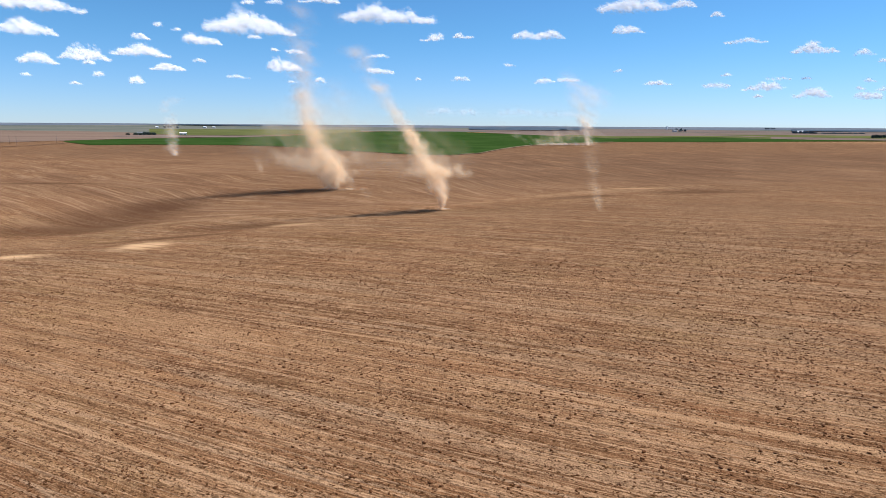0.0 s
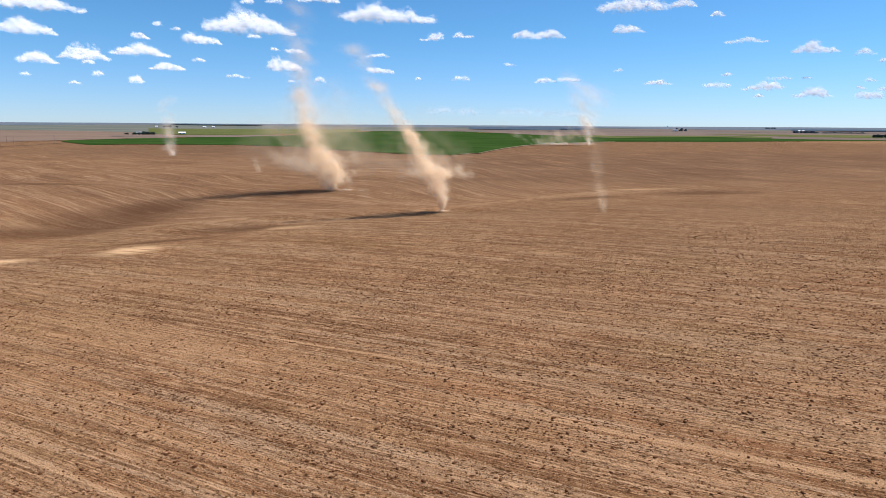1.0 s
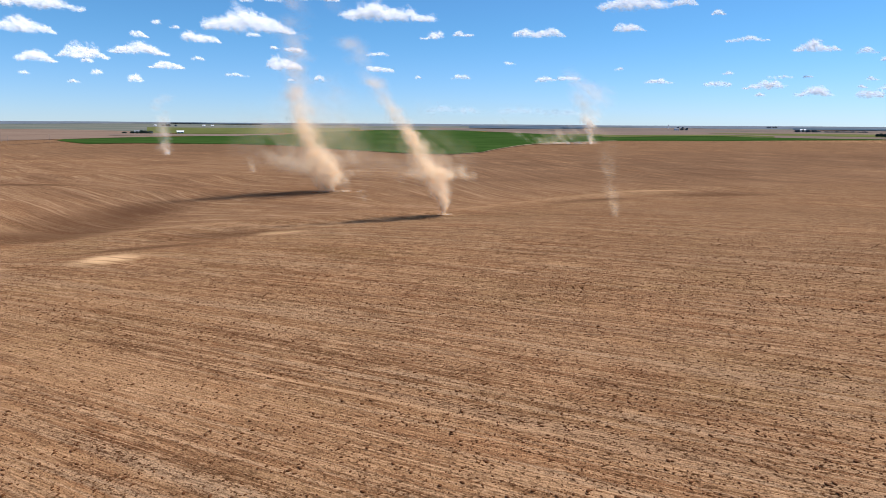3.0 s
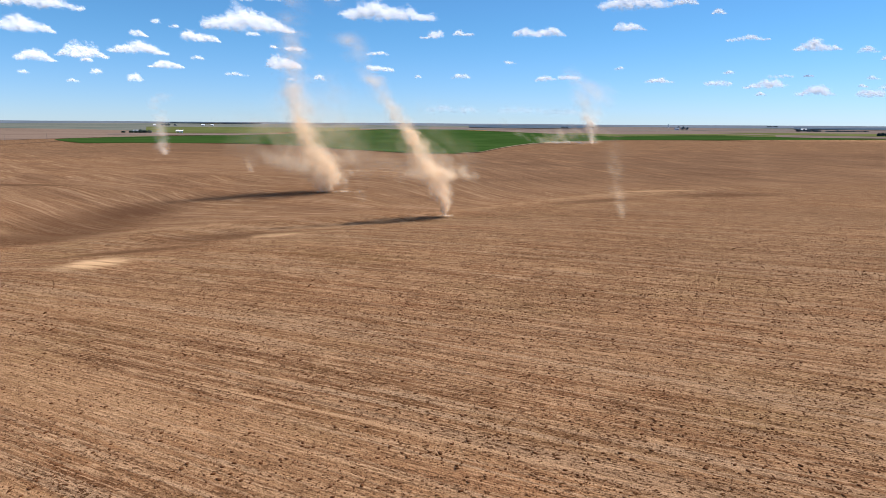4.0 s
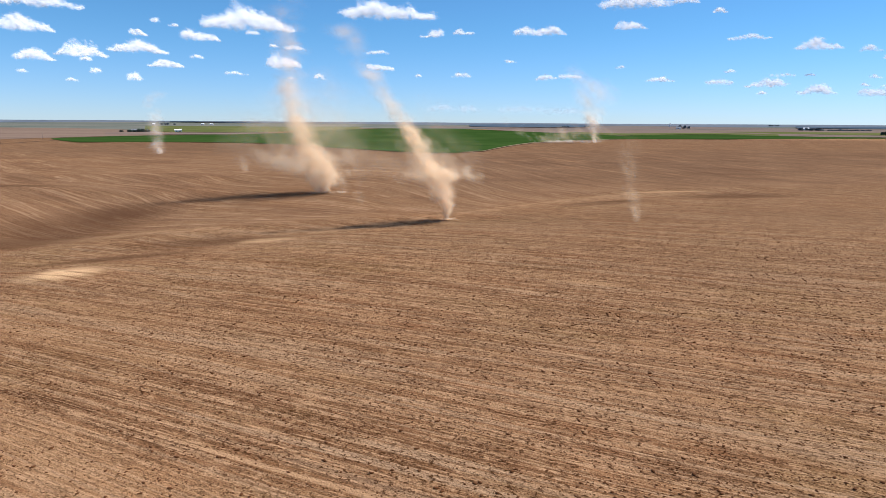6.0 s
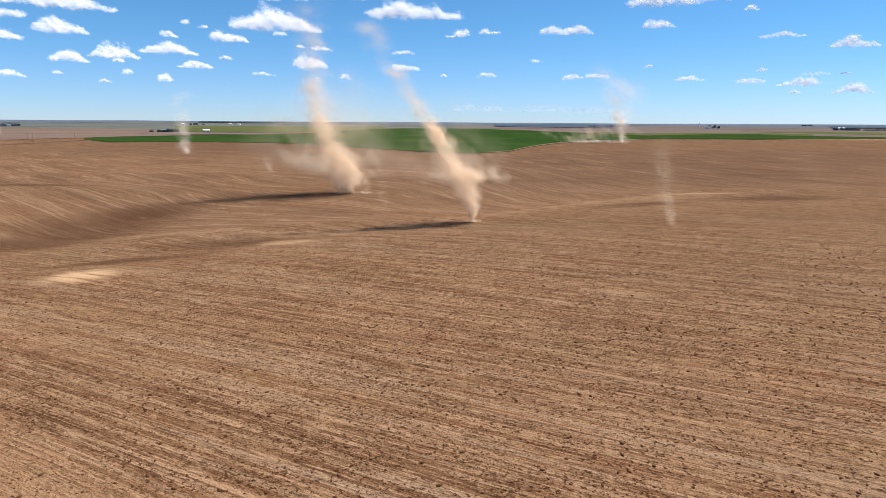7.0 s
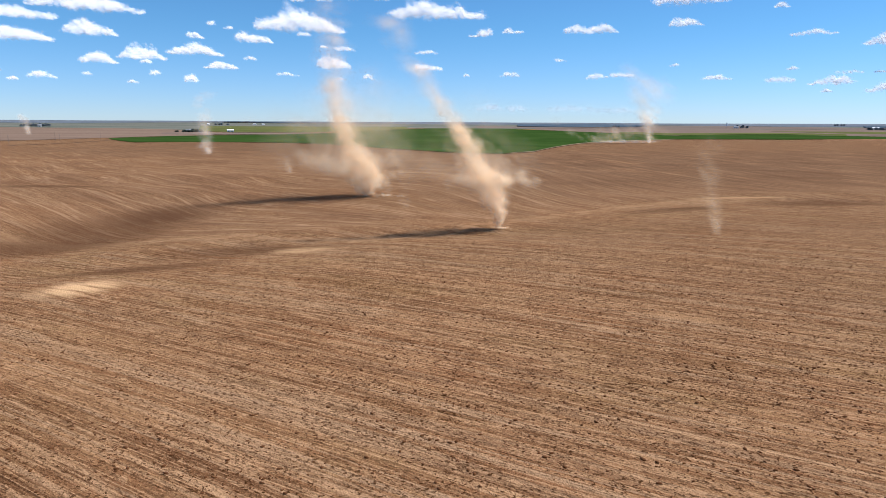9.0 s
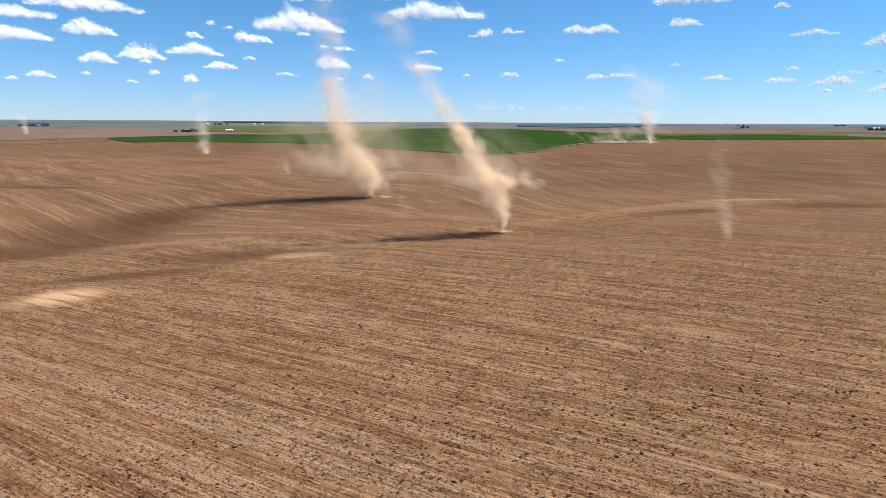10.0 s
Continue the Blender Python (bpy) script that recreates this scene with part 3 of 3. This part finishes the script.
column("plume", devil, [(13, -4.6, 0, 3.2, 0.1), (18, -7.0, 0, 3.3, 0.45), (24, -11.0, 0, 3.2, 0.55), (32, -17, 0, 3.8, 0.33), (40, -22, 0, 4.5, 0.18), (48, -26, 0, 5.0, 0.08), (58, -31, 0, 5.6, 0.0)], 25, THIN_DUST, 0.1, 0.1, 0.8)
skirt("dust_skirt", devil, 60, 2.0, (-5.0, 0, 9.0), (5, 3.5, 6), 22, THIN_DUST, 0.6)
skirt("dust_skirt", devil, 38, 1.9, (0.3, 0, 9.5), (4.5, 3, 4), 24, THIN_DUST, 0.6)
skirt("dust_veil", devil, 60, 5.6, (-8, 0, 11), (12, 9, 9), 23, FAINT_DUST, 0.2)
skirt("foot_dust", devil, 1.2, 0.35, (0.8, 0, 0), (1.5, 0.7, 0.15), 26, DUST, 0.4)
devil = dust_devil(44.5, 161, "small faint dust devil over bare soil")
column("column", devil, [(0, 0, 0, 1.1, 0.34), (2.5, -0.5, 0, 2.0, 0.22), (6, -1.3, 0, 2.6, 0.15), (12, -2.4, 0, 3.0, 0.08), (20, -4.0, 0, 3.6, 0.0)], 31, FAINT_DUST, 0.1, 0.0, 0.9)
devil = dust_devil(205, 808, "far pale dust devil at the edge of the green crop")
column("column", devil, [(0, 0, 0, 4.0, 1.8), (6, -1, 0, 7, 0.85), (14, -3, 0, 12, 0.5), (28, -5, 0, 21, 0.3), (50, -8, 0, 30, 0.22), (85, -9, 0, 44, 0.07)], 41, PALE_DUST, 0.2, 0.3, 0.7)
skirt("dust_skirt", devil, 190, 3.0, (-26, 0, 0), (26, 8, 1.5), 42, PALE_DUST)
skirt("dust_veil", devil, 480, 9.0, (-46, 0, 3), (36, 12, 14), 43, THIN_DUST, 0.2)
devil = dust_devil(-201, 480, "short pale dust devil in the middle distance")
column("column", devil, [(0, 0, 0, 3.4, 1.9), (1.5, -0.3, 0, 3.8, 1.1), (5, -0.8, 0, 5.0, 0.5), (12, -1.2, 0, 6.2, 0.36), (24, -1.8, 0, 7.0, 0.2), (40, -2, 0, 8.0, 0.05)], 51, PALE_DUST, 0.3, 0.4)
devil = dust_devil(-89, 318, "faint small wisp of dust over the hillside")
column("column", devil, [(0, 0, 0, 1.6, 0.2), (2.5, -0.8, 0, 2.4, 0.13), (7, -2.2, 0, 3.2, 0.06)], 71, FAINT_DUST, 0.4, 0.5)
devil = dust_devil(-24, 222, "faint small wisp of dust beside the tall dust devil")
column("column", devil, [(0, 0, 0, 1.3, 0.10), (2, -0.3, 0, 2.0, 0.08), (8, -1.0, 0, 3.2, 0.04)], 81, FAINT_DUST, 0.2, 0.2, 1.3)
devil = dust_devil(-743, 1017, "faint distant wisp of raised dust")
column("column", devil, [(0, 0, 0, 4, 0.9), (10, -2, 0, 6, 0.4), (30, -6, 0, 9, 0.15)], 61, PALE_DUST)


# ---------- clouds ----------
def unit_ball(level):
    bm = bmesh.new()
    bmesh.ops.create_icosphere(bm, subdivisions=level, radius=1)
    v = np.array([q.co[:] for q in bm.verts])
    f = np.array([[q.index for q in face.verts] for face in bm.faces])
    bm.free()
    return v, f


cloud_count = 0


def cloud(azimuth, elevation, width, height, density=1.0, crown=()):
    """A heaped fair-weather cloud of vapour: where the middle of its flat base stands in the sky, and its size, in degrees; crown: its heights from end to end."""
    global cloud_count
    cloud_count += 1
    rng = np.random.default_rng(100 + cloud_count)
    away = (4860.0 if density > 0.8 else 4150.0) - 62.0 * elevation - 260.0 * (cloud_count % 4)
    w, h = away * radians(width), away * radians(height)
    n = int(np.clip(width * 44, 18, 260))
    u = np.linspace(-1, 1, n) + rng.normal(0, 0.6 / n, n)
    if crown:
        env = np.interp(u, np.linspace(-1, 1, len(crown)), crown)
        env = env * (0.96 + 0.10 * np.sin(u * 9 + rng.uniform(0, 6)) + 0.08 * np.sin(u * 23 + rng.uniform(0, 6)))
    else:
        env = np.zeros(n)
        for j in range(3 if width > 1.2 else 2):
            middle, reach = rng.uniform(-0.6, 0.6), rng.uniform(0.4, 0.9)
            env = np.maximum(env, rng.uniform(0.5, 1.0) * np.sqrt(np.clip(1 - ((u - middle) / reach) ** 2, 0, 1)))
        env = np.maximum(env / env.max(), 0.16)
    size = h * (0.09 + 0.18 * env) * rng.uniform(0.6, 1.3, n)
    up = 0.25 * size + rng.uniform(0, 1, n) ** 0.8 * np.maximum(env * h - 1.2 * size, 0)
    c = np.stack([u * (w / 2 - size), rng.normal(0, 0.05 * w, n), up], 1)
    stretch = np.stack([rng.uniform(1.1, 2.0, n), rng.uniform(1.2, 2.0, n), np.ones(n)], 1)
    fluff = np.clip((0.55 if density > 0.2 else 1.6) * size, 9.0 if density > 0.2 else 30.0, 60.0)
    share = size**2 / fluff**2
    m = int(np.clip(7.0 * w * h * max(density, 0.4) / 0.7 / (size**2).sum() * share.sum(), 90, 12000))
    i = rng.choice(n, m, p=share / share.sum())
    d = rng.normal(size=(m, 3))
    d /= np.linalg.norm(d, axis=1)[:, None]
    d *= (rng.uniform(0, 1, m) ** 0.45 * (1 + 0.10 * rng.normal(size=m)))[:, None]
    p = c[i] + d * size[i][:, None] * stretch[i]
    p += curl(p, 0.22 * h + 6.0, 40 + cloud_count % 5) * np.array([0.11, 0.09, 0.09]) * h
    p[:, 2] = np.where(p[:, 2] < 0, p[:, 2] * 0.3, p[:, 2])
    p[:, 2] += 0.03 * h * np.sin(p[:, 0] * (rng.uniform(5, 12) / w) + rng.uniform(0, 6))
    p[:, 1] += 1.5 * p[:, 2]
    ob = new("cloud")
    ca, sa = math.cos(radians(azimuth)), math.sin(radians(azimuth))
    wx, wy = 0.62 - 1.2 * sa, 0.20 - 1.2 * ca
    puffs("vapour", ob, p, fluff[i] * rng.uniform(0.6, 1.4, m), rng, CLOUD if density > 0.2 else HAZE, 0.1, (wx * ca - wy * sa, wx * sa + wy * ca, 0.92))
    a, e = radians(azimuth), radians(elevation)
    ob.matrix_world = pose(away * math.sin(a), away * math.cos(a), 20.2 + away * math.tan(e), 0, 0, -azimuth)
    return tagged(ob, "small flat-based white cumulus cloud" if width < 2.5 else "broad heaped white cumulus cloud with a greyish base", "cloud", "fair-weather clouds")


cloud(-32.02, 6.59, 3.71, 1.45, 1.0, (0.4, 0.9, 1.0, 0.95, 0.7, 0.5, 0.2))
cloud(-31.66, 4.51, 2.77, 0.93)
cloud(-28.49, 4.98, 3.64, 1.24, 1.0, (0.2, 0.6, 1.0, 0.95, 1.0, 0.5, 0.15))
cloud(-28.28, 4.61, 0.99, 0.37, 0.60)
cloud(-24.45, 5.46, 4.37, 1.29, 1.0, (0.3, 0.5, 0.7, 1.0, 0.8, 0.45, 0.2))
cloud(-19.74, 6.63, 3.09, 1.09, 1.0, (0.9, 1.0, 0.6, 0.75, 0.6, 0.3))
cloud(-15.87, 7.72, 7.80, 2.50, 1.0, (0.3, 0.6, 0.8, 1.0, 0.85, 0.68, 0.4, 0.12))
cloud(-13.08, 4.66, 3.05, 1.39, 1.0, (0.5, 1.0, 0.75, 0.8, 0.6, 0.3))
cloud(-12.08, 6.12, 1.91, 0.47, 0.60)
cloud(-13.80, 6.29, 0.79, 0.26, 0.35)
cloud(-24.42, 6.76, 1.37, 0.57)
cloud(-22.61, 4.39, 2.79, 0.68)
cloud(-24.96, 3.27, 1.28, 0.67)
cloud(-16.96, 3.94, 2.06, 0.30, 0.35)
cloud(-20.11, 5.17, 1.15, 0.30, 0.35)
cloud(-27.72, 3.73, 0.97, 0.46, 0.60)
cloud(-23.05, 7.80, 0.61, 0.43, 0.60)
cloud(-21.73, 7.58, 0.76, 0.29, 0.35)
cloud(-15.54, 7.24, 1.26, 0.41, 0.60)
cloud(-12.45, 3.63, 0.85, 0.31, 0.35)
cloud(-32.47, 3.56, 0.69, 0.22, 0.35)
cloud(-29.33, 3.06, 0.78, 0.18, 0.35)
cloud(-15.97, 10.00, 1.21, 0.51, 0.60)
cloud(-13.80, 10.12, 1.58, 0.51, 0.60)
cloud(-9.98, 10.39, 3.69, 0.63)
cloud(-3.69, 8.97, 8.47, 2.07, 1.0, (0.45, 0.85, 1.0, 0.75, 0.6, 0.55, 0.4, 0.2))
cloud(-7.77, 9.19, 1.04, 0.32, 0.35)
cloud(-0.05, 7.46, 2.13, 0.85)
cloud(2.41, 7.71, 1.01, 0.64)
cloud(3.22, 7.67, 0.91, 0.27, 0.35)
cloud(8.44, 7.60, 2.51, 0.85)
cloud(10.48, 7.62, 2.79, 0.95)
cloud(-4.84, 5.96, 2.11, 0.42, 0.60)
cloud(-4.68, 4.60, 2.48, 0.64)
cloud(2.61, 4.02, 1.76, 0.48, 0.60)
cloud(7.03, 5.30, 1.11, 0.32, 0.35)
cloud(10.09, 3.78, 1.45, 0.58)
cloud(12.06, 3.92, 2.41, 0.50, 0.79)
cloud(-10.01, 3.72, 1.23, 0.52, 0.60)
cloud(-1.28, 4.05, 0.53, 0.27, 0.35)
cloud(17.46, 9.66, 6.12, 1.58, 1.0, (0.4, 0.8, 1.0, 0.9, 0.8, 0.5))
cloud(21.39, 9.73, 2.21, 0.84)
cloud(17.18, 7.92, 2.68, 0.92)
cloud(24.14, 8.89, 1.15, 0.58)
cloud(26.38, 6.74, 3.29, 0.53, 0.60)
cloud(31.35, 5.77, 3.22, 1.09, 1.0, (0.15, 0.5, 0.95, 1.0, 0.5, 0.45, 0.15))
cloud(34.69, 5.43, 1.44, 0.53, 0.60)
cloud(35.95, 4.88, 0.94, 0.39, 0.60)
cloud(19.88, 3.59, 2.46, 0.46, 0.79)
cloud(16.47, 4.68, 0.69, 0.31, 0.35)
cloud(25.20, 4.22, 0.88, 0.24, 0.35)
cloud(24.56, 3.24, 2.31, 0.55, 0.79)
cloud(28.01, 3.04, 3.22, 0.84, 0.79, (0.2, 0.4, 0.8, 1.0, 0.9, 0.3))
cloud(29.07, 3.76, 1.84, 0.33, 0.35)
cloud(31.51, 2.40, 2.81, 1.00, 0.79, (0.2, 0.3, 0.7, 1.0, 0.7, 0.3))
cloud(35.22, 2.21, 1.86, 0.74)
cloud(36.51, 2.72, 1.73, 0.52, 0.60)
cloud(27.72, 2.46, 0.76, 0.33, 0.35)
cloud(35.24, 3.49, 0.78, 0.31, 0.35)
cloud(30.99, 3.80, 0.67, 0.18, 0.35)
cloud(34.67, 2.93, 0.65, 0.22, 0.35)
cloud(-37.06, 5.89, 5.19, 1.22, 1.0, (0.6, 1.0, 0.9, 0.8, 0.7, 0.3))
cloud(-37.14, 7.46, 6.05, 1.22, 1.0, (0.9, 1.0, 0.9, 0.6, 0.3))
cloud(-32.09, 8.39, 8.06, 1.38)
cloud(-35.48, 3.24, 2.02, 0.54, 0.60)
cloud(-37.40, 3.04, 0.72, 0.17, 0.35)
cloud(-38.24, 3.65, 0.42, 0.26, 0.35)
cloud(0.41, 1.15, 2.93, 0.53, 0.15)
cloud(3.40, 1.07, 3.19, 0.53, 0.15)
cloud(7.80, 1.04, 4.73, 0.48, 0.15)
cloud(11.87, 0.96, 3.59, 0.42, 0.15)


# ---------- farmsteads ----------
def tree(x, y, height, spread, seed, label="dark green shelter-belt tree", leaf=None):
    rng = np.random.default_rng(seed)
    ob = new("tree")
    ob.location = (x, y, float(land(x, y)))
    tagged(ob, label, "tree", "farmstead trees")
    bm = bmesh.new()
    bmesh.ops.create_cone(bm, cap_ends=True, segments=7, radius1=height * 0.035, radius2=height * 0.015, depth=height * 0.6, matrix=Matrix.Translation((0, 0, height * 0.3)))
    for i in range(4):
        a = i * 1.6 + seed
        m = Matrix.Translation((0, 0, height * (0.28 + 0.07 * i))) @ Matrix.Rotation(a, 4, "Z") @ Matrix.Rotation(radians(50), 4, "Y") @ Matrix.Translation((0, 0, height * 0.14))
        bmesh.ops.create_cone(bm, cap_ends=True, segments=5, radius1=height * 0.015, radius2=height * 0.006, depth=height * 0.28, matrix=m)
    part("trunk", bm, BARK, ob)
    n = 1200
    a, q = rng.uniform(0, 6.283, n), rng.uniform(0, 1, n) ** 0.5
    z = rng.uniform(0.12, 1.0, n)
    r = spread * (np.sin(np.pi * np.clip((z - 0.02) * 0.95, 0, 1)) ** 0.6) * q * (0.8 + 0.25 * np.sin(3 * a + seed) + 0.2 * np.sin(9 * z + seed))
    p = np.stack([r * np.cos(a), r * np.sin(a), z * height], 1)
    v, f = flecks(p, 0.7, rng, 3.0)
    mesh_object("crown", v, f, leaf or LEAF, ob)
    return ob


def gable_building(name, label, x, y, turn, length, width, eave, ridge, walls, roofing, doors=1):
    ob = new(name)
    ob.matrix_world = pose(x, y, float(land(x, y)) - 0.1, 0, 0, turn)
    tagged(ob, label, name.split("_")[-1], "farm buildings")
    bm = bmesh.new()
    l, w = length / 2, width / 2
    prof = [(-w, 0), (w, 0), (w, eave), (0, ridge), (-w, eave)]
    a = [bm.verts.new((-l, py, pz)) for py, pz in prof]
    b = [bm.verts.new((l, py, pz)) for py, pz in prof]
    bm.faces.new(a[::-1])
    bm.faces.new(b)
    for i in range(5):
        bm.faces.new((a[i], a[(i + 1) % 5], b[(i + 1) % 5], b[i]))
    part("wall", bm, walls, ob)
    bm = bmesh.new()
    for s in (-1, 1):
        o = 0.5
        run = Vector((0, -s * w, ridge - eave)).normalized()
        up = Vector((0, s * (ridge - eave), w)).normalized() * 0.25
        low, top = Vector((0, s * w, eave)) - run * o, Vector((0, 0, ridge))
        q = []
        for lx in (-l - o, l + o):
            for base in (low, top):
                for lift in (0.02, 1.0):
                    q.append(bm.verts.new(Vector((lx, 0, 0)) + base + up * lift))
        for idx in ((0, 1, 3, 2), (4, 6, 7, 5), (0, 4, 5, 1), (2, 3, 7, 6), (1, 5, 7, 3), (0, 2, 6, 4)):
            bm.faces.new([q[j] for j in idx])
    part("roof", bm, roofing, ob)
    for i in range(doors):
        cx = (i - (doors - 1) / 2) * length / max(doors, 1)
        part("door", box(bmesh.new(), cx - 1.6, cx + 1.6, -w - 0.06, -w + 0.02, 0, eave * 0.75), GREY, ob)
    for s in (-1, 1):
        part("window", box(bmesh.new(), s * l * 0.75 - 0.6, s * l * 0.75 + 0.6, -w - 0.05, -w + 0.02, eave * 0.4, eave * 0.7), GLASS, ob)
    return ob


gable_building("machine_shed", "long white metal machine shed beside green fields", -557, 1392, 22, 14, 9, 3.8, 6, WHITE, WHITE, 2)
gable_building("farm_house", "white farmhouse among dark trees", -631, 1350, 10, 12, 8, 4, 6.5, WHITE, GREY, 1)
for i, (dx, dy, hh) in enumerate(((-22, 4, 7), (-15, -3, 9), (-8, 5, 10), (-1, -4, 9), (6, 3, 10), (13, -4, 11), (20, 2, 12), (26, -3, 10), (36, 0, 9), (40, -3, 7), (-44, 2, 6), (-38, 0, 5))):
    tree(-628 + 0.72 * dx, 1346 + dy, (0.50 + 0.12 * (i % 3 == 2)) * hh, hh * 0.50, 200 + i)
gable_building("farm_house", "small distant white farmhouse", -1052, 2387, 15, 9, 7, 3.5, 5.5, WHITE, WHITE, 1)
gable_building("machine_shed", "distant white farm shed", -910, 2498, 10, 12, 8, 3.5, 5.5, WHITE, WHITE, 1)
gable_building("machine_shed", "distant white farm shed", -880, 2514, 10, 10, 8, 3.5, 5.5, WHITE, WHITE, 1)
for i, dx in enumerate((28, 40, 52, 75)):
    tree(-1052 + dx, 2390 + 5 * (i % 2), 6 + i % 3, 6, 240 + i, "haze-tinted green tree beside far sheds", FAR_LEAF)
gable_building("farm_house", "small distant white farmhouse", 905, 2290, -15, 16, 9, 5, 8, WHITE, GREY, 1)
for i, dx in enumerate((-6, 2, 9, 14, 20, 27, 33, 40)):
    tree(912 + dx, 2300 + 8 * (i % 3), 6 + 3 * (i % 3), 4 + i % 3, 250 + i, "haze-tinted green tree beside a far farmhouse", FAR_LEAF)
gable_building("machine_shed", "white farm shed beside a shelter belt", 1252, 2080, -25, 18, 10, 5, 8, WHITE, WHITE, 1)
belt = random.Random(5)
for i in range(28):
    tree(1180 + 7.2 * i + belt.uniform(-3, 3), 1985 - 2.0 * i + belt.uniform(-8, 16), belt.uniform(2.6, 5.2) + (4 if i < 7 else 0), belt.uniform(5, 7.5), 270 + i, "haze-tinted green shelter-belt tree far off", FAR_LEAF)
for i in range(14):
    tree(-1395 + 5 * i, 1850 + 5 * (i % 3) + 2.0 * i, 6 + 2 * (i % 3), 5.5, 300 + i, "haze-tinted green tree in a far farmyard", FAR_LEAF)
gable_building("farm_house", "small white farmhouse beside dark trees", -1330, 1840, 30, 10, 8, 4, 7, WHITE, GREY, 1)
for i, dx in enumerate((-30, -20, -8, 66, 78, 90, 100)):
    tree(572 + dx, 2592 + 6 * (i % 2), 6, 5, 330 + i, "haze-tinted green tree far off", FAR_LEAF)
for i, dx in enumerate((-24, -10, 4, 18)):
    tree(1620 + dx, 2930 + 6 * (i % 2), 7, 6, 340 + i, "haze-tinted green tree far off", FAR_LEAF)
for i in range(4):
    tree(1052 + 7 * i, 1455 - 3 * i, 7 + i % 2, 4.5, 350 + i)


def silo(x, y, height, radius):
    ob = new("silo")
    ob.location = (x, y, float(land(x, y)) - 0.1)
    tagged(ob, "tall slim white grain tower on the horizon", "silo", "farm buildings")
    bm = bmesh.new()
    bmesh.ops.create_cone(bm, cap_ends=True, segments=20, radius1=radius, radius2=radius, depth=height, matrix=Matrix.Translation((0, 0, height / 2)))
    part("drum", bm, WHITE, ob)
    bm = bmesh.new()
    bmesh.ops.create_cone(bm, cap_ends=True, segments=20, radius1=radius * 1.05, radius2=radius * 0.2, depth=radius, matrix=Matrix.Translation((0, 0, height + radius / 2)))
    part("roof", bm, GREY, ob)


silo(1026, 2687, 15, 2.2)


def utility_pole(x, y, turn):
    ob = new("utility_pole")
    ob.matrix_world = pose(x, y, float(land(x, y)) - 0.3, 0, 0, turn)
    tagged(ob, "weathered timber utility pole beside a farm track", "utility pole", "poles along the track")
    bm = bmesh.new()
    bmesh.ops.create_cone(bm, cap_ends=True, segments=8, radius1=0.15, radius2=0.1, depth=10, matrix=Matrix.Translation((0, 0, 5)))
    part("pole", bm, TIMBER, ob)
    part("crossarm", box(bmesh.new(), -1.2, 1.2, -0.07, 0.07, 9.2, 9.4), TIMBER, ob)


for x, y in ((-460, 616), (-460, 690), (-461, 765), (-513, 757)):
    utility_pole(x, y, 80)


# ---------- clods on the near soil ----------
def soil_clods(x0, x1, y0, y1, count, seed):
    rng = np.random.default_rng(seed)
    v0, f0 = unit_ball(1)
    x, y = rng.uniform(x0, x1, count), rng.uniform(y0, y1, count)
    p0 = np.stack([x, y, np.zeros_like(x)], 1)
    keep = rng.uniform(0, 1, count) < (0.35 + 0.65 * smoothstep((billow(p0, 3.0, seed) - 0.3) / 0.4))
    keep &= (np.abs(x) < 0.74 * y + 8) & (rng.uniform(0, 1, count) < smoothstep((165 - y) / 110))
    keep &= np.hypot(x + 59, y - 121) > 10
    x, y = x[keep], y[keep]
    n = len(x)
    s = np.minimum(0.022 + 0.022 * rng.exponential(1.0, n), 0.125)
    a = rng.uniform(0, 6.28, n)
    v = v0[None] * (1 + 0.35 * rng.normal(size=(n, len(v0), 1)).clip(-1.2, 1.2) * 0.5) * s[:, None, None] * np.array([1.7, 1.0, 0.65])
    c, q = np.cos(a)[:, None], np.sin(a)[:, None]
    w = np.stack([v[..., 0] * c - v[..., 1] * q + x[:, None], v[..., 0] * q + v[..., 1] * c + y[:, None],
                  v[..., 2] + (land(x, y) + 0.25 * s)[:, None]], -1)
    f = (f0[None] + (np.arange(n) * len(v0))[:, None, None]).reshape(-1, 3)
    ob = mesh_object("soil_clods", w.reshape(-1, 3), f, CLOD)
    return tagged(ob, "scattered dark clods of dry earth on the tilled soil", "clods", kind="stuff")


soil_clods(-125, 125, 28, 175, 210000, 71)
